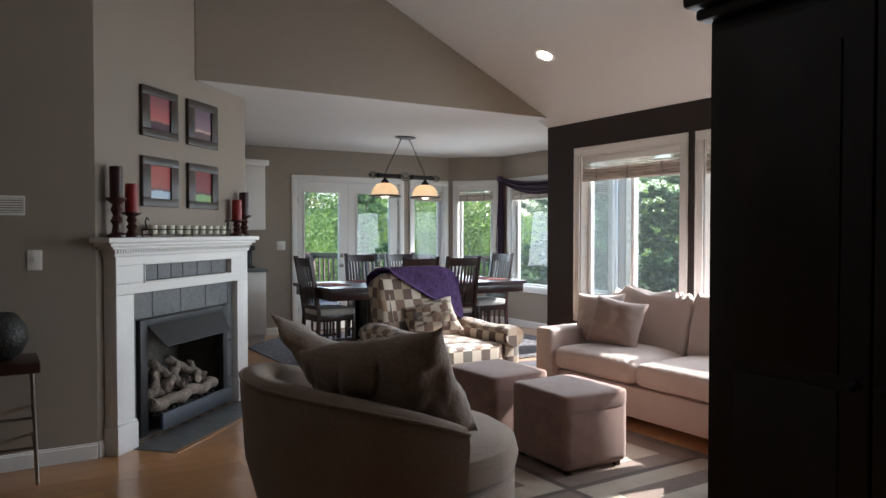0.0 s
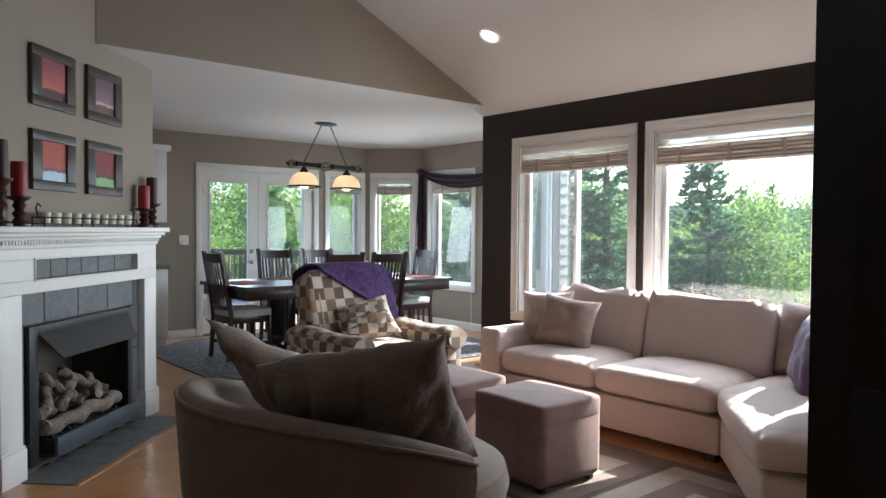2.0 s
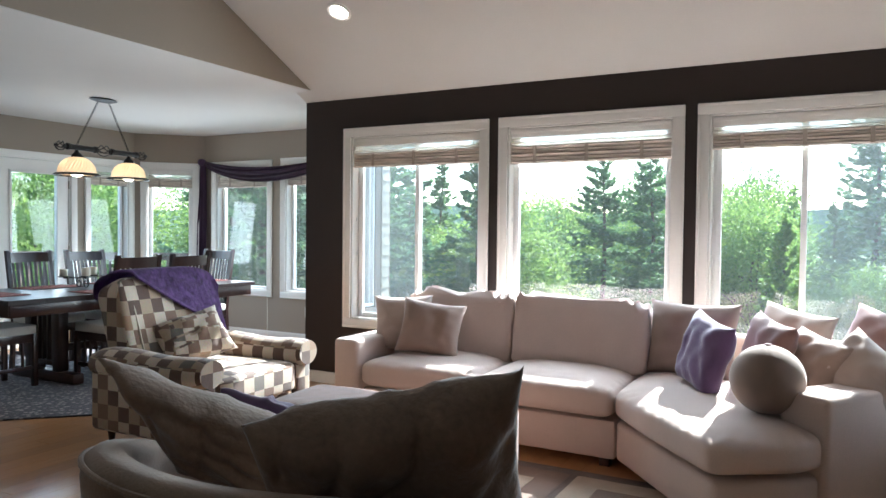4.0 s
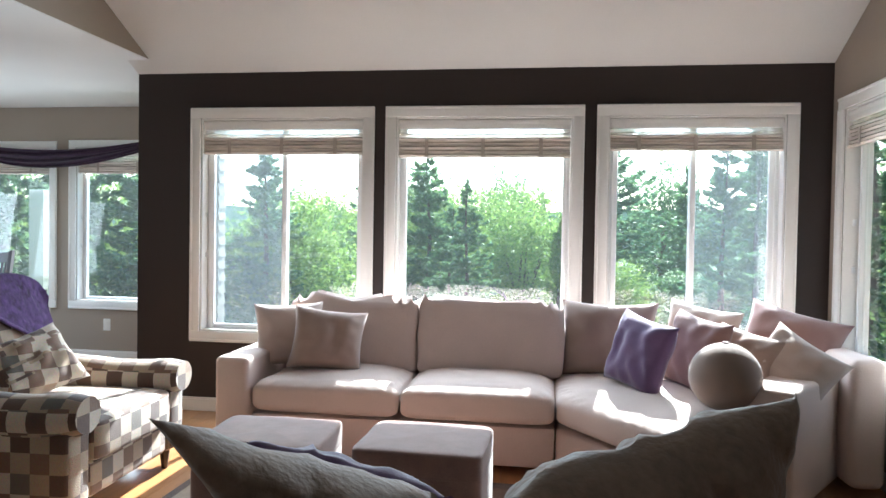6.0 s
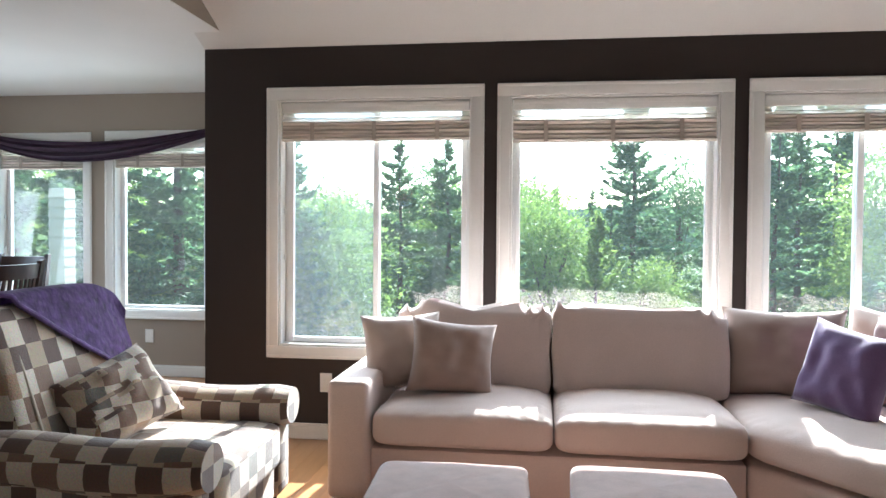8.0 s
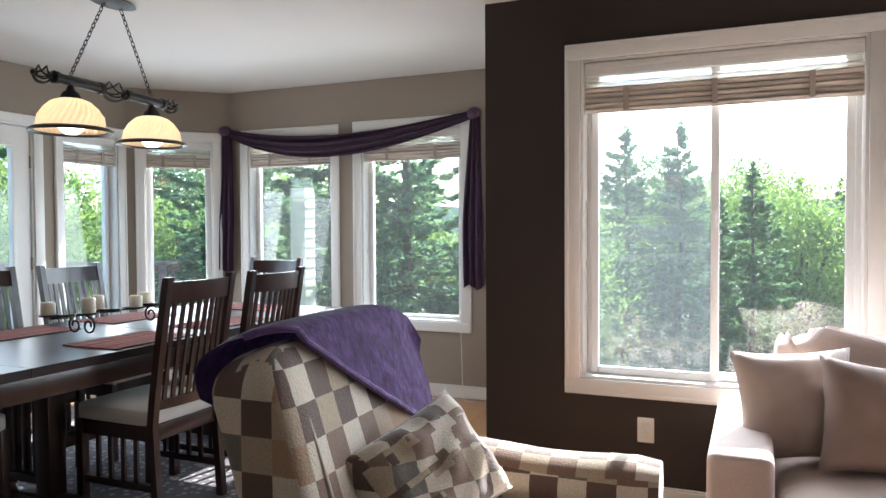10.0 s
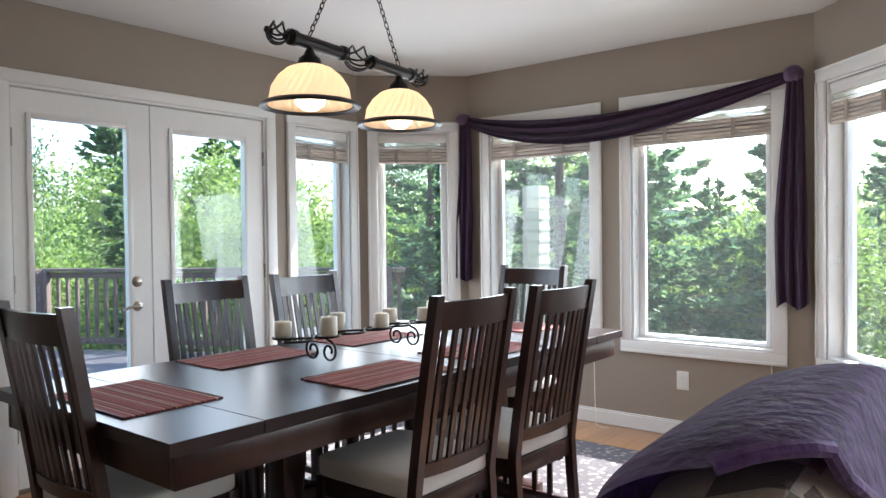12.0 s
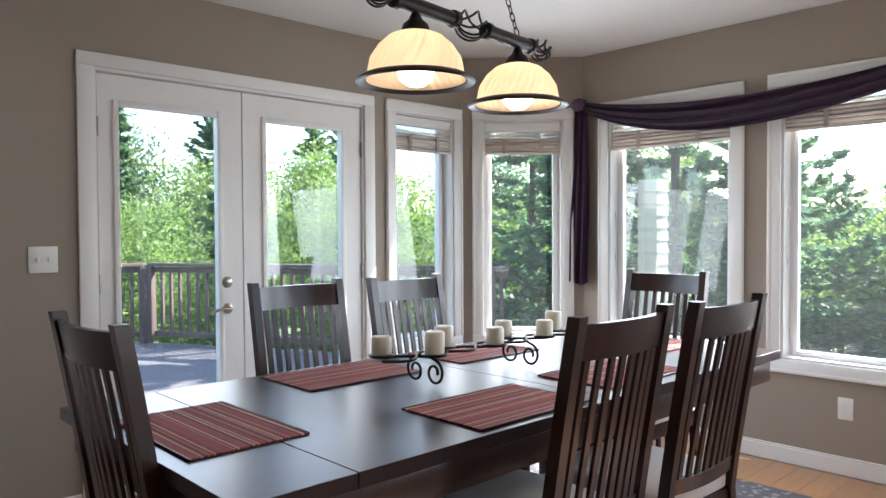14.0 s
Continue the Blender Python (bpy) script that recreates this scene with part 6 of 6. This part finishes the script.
def railing(p, q):
    rl = thing("deck_railing", along(p, q) @ pose(0, 0, -0.12), "brown wooden deck railing with square balusters", "railing")
    length = math.hypot(q[0] - p[0], q[1] - p[1])
    for z0, z1, d in ((0.98, 1.02, 0.07), (0.90, 0.97, 0.02), (0.08, 0.15, 0.02)):
        bm = bmesh.new()
        box(bm, 0, -d, z0, length, d, z1, 0.004)
        part("rail", bm, RAILW, rl)
    bm = bmesh.new()
    box(bm, -0.018, -0.018, 0.1505, 0.018, 0.018, 0.8995)
    first = part("baluster", bm, RAILW, rl, smooth=False)
    n = int(length / 0.135)
    first.location = (0.07, 0, 0)
    for k in range(1, n):
        o = new("baluster", first.data)
        o.parent, o.location = rl, (0.07 + 0.135 * k, 0, 0)
    for k in range(int(length / 1.5) + 1):
        bm = bmesh.new()
        xx = min(0.05 + 1.5 * k, length - 0.05)
        box(bm, xx - 0.05, -0.085, 0.0, xx + 0.05, -0.0205, 0.979, 0.004)
        part("rail_post", bm, RAILW, rl)


railing((-9.45, -4.9), (-9.45, 1.15))
railing((-9.45, 1.20), (-5.25, 3.40))


# trees: leaf cards by the thousand, gathered into sprays
def mesh_of(name, verts, faces, material, parent):
    me = bpy.data.meshes.new(name)
    me.from_pydata(verts, [], faces)
    me.materials.append(material)
    ob = new(name, me)
    ob.parent = parent
    return ob


def leaf_cards(rng, centres, normals, size, spread):
    """Kite-shaped leaves round the centres, turned at random about a main way."""
    c = np.asarray(centres)
    n = len(c)
    a = rng.normal(size=(n, 3)) * spread + np.asarray(normals)
    a /= np.linalg.norm(a, axis=1, keepdims=True)
    b = np.cross(a, rng.normal(size=(n, 3)))
    b /= np.linalg.norm(b, axis=1, keepdims=True)
    s = size * (0.6 + 0.8 * rng.random((n, 1)))
    v = np.stack([c - a * s, c + b * s * 0.45 - a * s * 0.1, c + a * s, c - b * s * 0.45 - a * s * 0.1], 1).reshape(-1, 3)
    f = np.arange(4 * n).reshape(-1, 4)
    return v, f


def conifer(seed, height, radius, material, label, droop=0.35, dense=1.0, leaf=0.17):
    rng = np.random.default_rng(seed)
    t = thing("conifer_tree", pose(0, 0, -3.0), label, "tree", "trees round the house")
    bm = bmesh.new()
    tube(bm, [(0.05 * math.sin(k), 0.05 * math.cos(k * 1.3), height * k / 8) for k in range(9)], 0.018 * height, 8, 0.01)
    part("trunk", bm, BARK, t)
    cs, ns = [], []
    for i in range(int(height * 34)):
        h = 0.04 + 0.95 * rng.random() ** 1.1
        az = rng.random() * 2 * math.pi
        bulge = 0.82 + 0.30 * math.sin(3 * az + 9 * h + seed) * math.sin(5 * h + 2 * az)
        reach = (radius * (1 - h) ** 0.62 + 0.03) * bulge * (0.45 + 0.65 * rng.random())
        rise = 0.5 * (h - 0.25) + 0.35 * (rng.random() - 0.5)
        m = max(8, int((reach * 62 + 6) * dense))
        u = rng.random(m) ** 0.55
        side = (rng.random(m) - 0.5) * 0.75 * reach * (1.08 - u) * (0.3 + u)
        x, y = np.cos(az) * reach * u, np.sin(az) * reach * u
        z = h * height + rise * reach * u - droop * reach * u ** 1.5 + 0.28 * reach * u ** 3.5 - 0.3 * np.abs(side) + rng.normal(size=m) * 0.03
        cs.append(np.stack([x - np.sin(az) * side, y + np.cos(az) * side, z], 1))
        out = np.sign(side)[:, None] * np.array([-np.sin(az), np.cos(az), -0.15]) * 0.7
        ns.append(np.array([np.cos(az), np.sin(az), rise - droop * 0.5]) + out)
    top = rng.random((40, 1))
    cs.append(np.concatenate([rng.normal(size=(40, 2)) * 0.03, height * (0.95 + 0.07 * top)], 1))
    ns.append(np.tile([0.0, 0.0, 1.0], (40, 1)))
    v, f = leaf_cards(rng, np.concatenate(cs), np.concatenate(ns), leaf, 0.35)
    mesh_of("crown", v.tolist(), f.tolist(), material, t)
    return t


def broadleaf(seed, height, radius, material, label, leaf=0.12, clumps=70, per=130):
    rng = np.random.default_rng(seed)
    t = thing("broadleaf_tree", pose(0, 0, -3.0), label, "tree", "trees round the house")
    bm = bmesh.new()
    tube(bm, [(0.08 * math.sin(k), 0.08 * math.cos(k * 1.3), height * 0.75 * k / 6) for k in range(7)], 0.016 * height + 0.03, 8, 0.03)
    cs, ns = [], []
    for i in range(clumps):
        d = rng.normal(size=3)
        d /= np.linalg.norm(d)
        r = 0.45 + 0.6 * rng.random()
        c = d * r * np.array([radius, radius, height * 0.40]) + np.array([0, 0, height * 0.60])
        c[2] = max(c[2], height * 0.10)
        if i % 5 == 0:
            tube(bm, [(0, 0, height * 0.35), tuple(c * 0.5 + np.array([0, 0, height * 0.22])), tuple(c)], 0.035, 6, 0.01)
        size = radius * (0.22 + 0.2 * rng.random())
        p = rng.normal(size=(per, 3)) * size * np.array([0.6, 0.6, 0.42]) + c
        cs.append(p)
        ns.append(p - c + np.array([0, 0, 0.1]))
    part("trunk", bm, BARK, t)
    v, f = leaf_cards(rng, np.concatenate(cs), np.concatenate(ns), leaf, 0.25)
    mesh_of("crown", v.tolist(), f.tolist(), material, t)
    return t


cedar = conifer(1, 8.6, 2.3, LEAF_C, "dense blue-green cedar close to the house", 0.34, 1.65, 0.07)
fir = conifer(2, 9.5, 2.2, LEAF_B, "tall dark green fir at the edge of the garden", 0.42, 0.8, 0.095)
fir2 = conifer(3, 7.0, 2.15, LEAF_B, "young green fir at the edge of the garden", 0.28, 1.1, 0.075)
pine = conifer(8, 10.0, 2.9, LEAF_C, "tall grey-green pine with layered boughs", 0.20, 0.65, 0.11)
ash = broadleaf(4, 7.0, 2.2, LEAF_A, "bright green broadleaf tree at the edge of the garden", 0.062, 130, 165)
maple = broadleaf(5, 6.0, 1.8, LEAF_A, "sunlit yellow-green broadleaf tree in the garden", 0.058, 120, 165)
thuja = conifer(6, 4.9, 0.95, LEAF_A, "slim bright green columnar thuja", -0.35, 1.7, 0.065)
alder = broadleaf(7, 8.5, 2.1, LEAF_B, "grey-green broadleaf tree beyond the garden", 0.068, 120, 150)
rnd = random.Random(11)
first = {}


def plant(kind, x, y, s=1.0, dz=0.0):
    m = pose(x, y, -3.0 + dz, 0, 0, rnd.uniform(0, 360)) @ Matrix.Scale(s, 4)
    if kind not in first:
        first[kind] = True
        kind.matrix_basis = m
    else:
        base = kind
        o = copy_thing(base, Matrix.Identity(4))
        o.matrix_basis = m


# north side, seen through the living room windows
for kind, x, y, s in ((cedar, -4.1, 7.3, 1.0), (cedar, -6.3, 6.2, 1.05), (cedar, -7.9, 7.0, 0.95), (cedar, -4.9, 6.3, 0.95), (cedar, -2.6, 8.6, 0.72), (maple, -2.6, 10.2, 0.86), (alder, -3.6, 12.5, 0.64), (fir2, -1.77, 15.0, 0.95), (fir2, -0.52, 15.3, 0.96), (fir, 1.15, 10.3, 0.56), (fir2, 0.55, 12.4, 0.70), (thuja, 3.1, 10.0, 0.94),
                      (maple, 2.2, 14.5, 0.86), (ash, 1.6, 17.5, 0.84), (pine, 5.0, 20.0, 0.90), (fir2, 3.9, 16.0, 0.72), (cedar, 5.9, 8.4, 0.70), (fir, 7.3, 11.5, 0.72), (fir2, 6.2, 13.5, 0.85), (cedar, 8.4, 8.6, 0.85), (ash, 9.8, 12.5, 0.9),
                      (fir2, -6.0, 16.5, 0.80), (ash, -4.2, 19, 0.82), (maple, -6.8, 13.0, 0.80), (fir, -8.6, 18, 0.72), (maple, -0.6, 19.5, 1.0), (alder, -2.4, 24, 0.86), (fir2, 2.6, 24, 0.85), (alder, 0.8, 29, 0.9), (fir, 4.4, 30, 0.66), (alder, 7.5, 26, 0.9), (fir, 9.4, 19, 0.95), (ash, -6.2, 27, 0.74), (fir, -4.2, 32, 0.68), (fir2, -9.5, 26, 0.9), (pine, 12, 22, 0.95), (ash, 14, 14, 1.0), (maple, 9.5, 6.0, 0.9), (alder, 12, 5, 1.0), (maple, 4.4, 13.0, 0.62)):
    plant(kind, x, y, s)
# west side, seen through the doors
for kind, x, y, s in ((pine, -17, 0.2, 0.78), (fir2, -15, 5.2, 0.90), (ash, -14.5, 2.6, 0.72), (maple, -12.8, 0.0, 0.70), (pine, -16, 9.5, 0.80), (ash, -12.5, 7.2, 0.84), (maple, -10.2, 8.6, 0.84), (fir, -20, 4.5, 0.86), (fir2, -13.5, 11.5, 0.88), (ash, -9.5, 12.5, 0.92), (pine, -22, 8.5, 0.98), (ash, -21, 11.3, 1.06), (ash, -18.5, 6.8, 0.92),
                      (maple, -14, -2.6, 0.76), (fir, -19, -3, 0.80), (ash, -16.5, -5.5, 0.84), (fir, -22, 12, 0.98), (alder, -24, 0, 0.95), (alder, -24, 5.5, 1.02), (maple, -7.8, 9.0, 0.76), (fir2, -6.6, 12.5, 0.85), (alder, -18, 17, 0.95), (fir, -11, 18, 0.87)):
    plant(kind, x, y, s)
# wooded hills far off
bd = thing("backdrop_hills", pose(0, 0, -3.0), "hazy wooded hills on the horizon", "hills", kind="structure")
bm = bmesh.new()
ring = []
for k in range(97):
    a = 2 * math.pi * k / 96
    ring.append((bm.verts.new((170 * math.cos(a), 170 * math.sin(a), 0)), bm.verts.new((185 * math.cos(a), 185 * math.sin(a), 10 + 5 * noise.noise(Vector((math.cos(a) * 3, math.sin(a) * 3, 0)))))))
for a, b in zip(ring, ring[1:]):
    bm.faces.new((a[0], b[0], b[1], a[1]))
part("hillside", bm, mat("far_woods", (0.10, 0.15, 0.10), 0.95, 0.4, 0.1, 0, 1), bd)


# ---- rugs and floor boards ----
def weave(name, rgb):
    return mat(name, rgb, 0.95, 0.2, 12, 0.6, 260, sheen=0.2, dist=0.004)


RUGS = [weave("rug_cocoa", (0.085, 0.052, 0.040)), weave("rug_sand", (0.40, 0.33, 0.25)), weave("rug_mocha", (0.17, 0.115, 0.085)), weave("rug_cream", (0.52, 0.45, 0.36))]
lr = thing("living_rug", pose(2.35, -2.3, 0), "brown and sand rug with a pattern of nested rectangles", "rug")
bm = bmesh.new()
box(bm, 1.05, -3.3, 0.001, 3.65, -1.12, 0.008, 0.002)
wpart("border", bm, RUGS[0], lr)
z = 0.0082
rr = random.Random(3)
for i in range(3):
    for j in range(2):
        x0, y0 = 1.10 + 0.84 * i, -3.25 + 1.04 * j
        w, h = 0.80, 1.0
        cols = [RUGS[1], RUGS[2], RUGS[3]] if (i + j) % 2 else [RUGS[2], RUGS[1], RUGS[0]]
        for k, c in enumerate(cols):
            bm = bmesh.new()
            d = 0.15 * k
            box(bm, x0 + d, y0 + d, z + 0.0002, x0 + w - d, y0 + h - d, z + 0.0022 + 0.0022 * k, 0.0008, 1)
            wpart("rug_panel", bm, c, lr)


def oak():
    m = mat("honey_oak", (0.45, 0.225, 0.092), 0.28, 0.16, 3, 0.06, 50, coat=0.35, stretch=(12, 0.9, 12), dist=0.001)
    n, l = m.node_tree.nodes, m.node_tree.links
    info, hsv = n.new("ShaderNodeObjectInfo"), n.new("ShaderNodeHueSaturation")
    rng = n.new("ShaderNodeMapRange")
    rng.inputs["To Min"].default_value, rng.inputs["To Max"].default_value = 0.84, 1.14
    l.new(info.outputs["Random"], rng.inputs["Value"])
    b = n["Principled BSDF"]
    src = b.inputs["Base Color"].links[0].from_socket
    l.new(src, hsv.inputs["Color"])
    l.new(rng.outputs["Result"], hsv.inputs["Value"])
    l.new(hsv.outputs["Color"], b.inputs["Base Color"])
    return m


OAK = oak()


def plank_mesh(w, length):
    bm = bmesh.new()
    box(bm, 0, 0, -0.012, w - 0.0008, length - 0.0008, 0.0, 0.0006, 1)
    me = bpy.data.meshes.new("plank")
    bm.to_mesh(me)
    bm.free()
    me.materials.append(OAK)
    return me


PW = 0.128
lengths = (0.9, 1.3, 1.7)
meshes = [plank_mesh(PW, q) for q in lengths]
far = []
rr = random.Random(9)
x = XD - 0.02
while x < 5.2:
    y0, y1 = (-2.96, 1.62) if x < 0.3 else (-6.0, -0.002)
    if x < -3.1:
        y1 = 1.05 + max(0, x + 3.62) if x > -3.6 else 1.0
    elif x > -0.66 and x < 0.3:
        y1 = max(0.0, 1.60 - (x + 0.70)) if x < -0.2 else 0.0
    if -0.45 < x < 0.3:
        y0 = -2.97 - max(0.0, x + 0.43)
    if 0.3 <= x < 0.78:
        y0 = -3.40 - x
    y = y0 - rr.random() * 0.6
    while y < y1:
        k = rr.randrange(3)
        far.append((x, y, k, y0, y1))
        y += lengths[k]
    x += PW
for x, y, k, y0, y1 in far:
    a, b = max(y, y0), min(y + lengths[k], y1)
    if b - a < 0.05:
        continue
    o = new("plank", meshes[k])
    o.parent = floor
    o.location = (x, a, 0.0)
    o.scale = (1, (b - a) / lengths[k], 1)
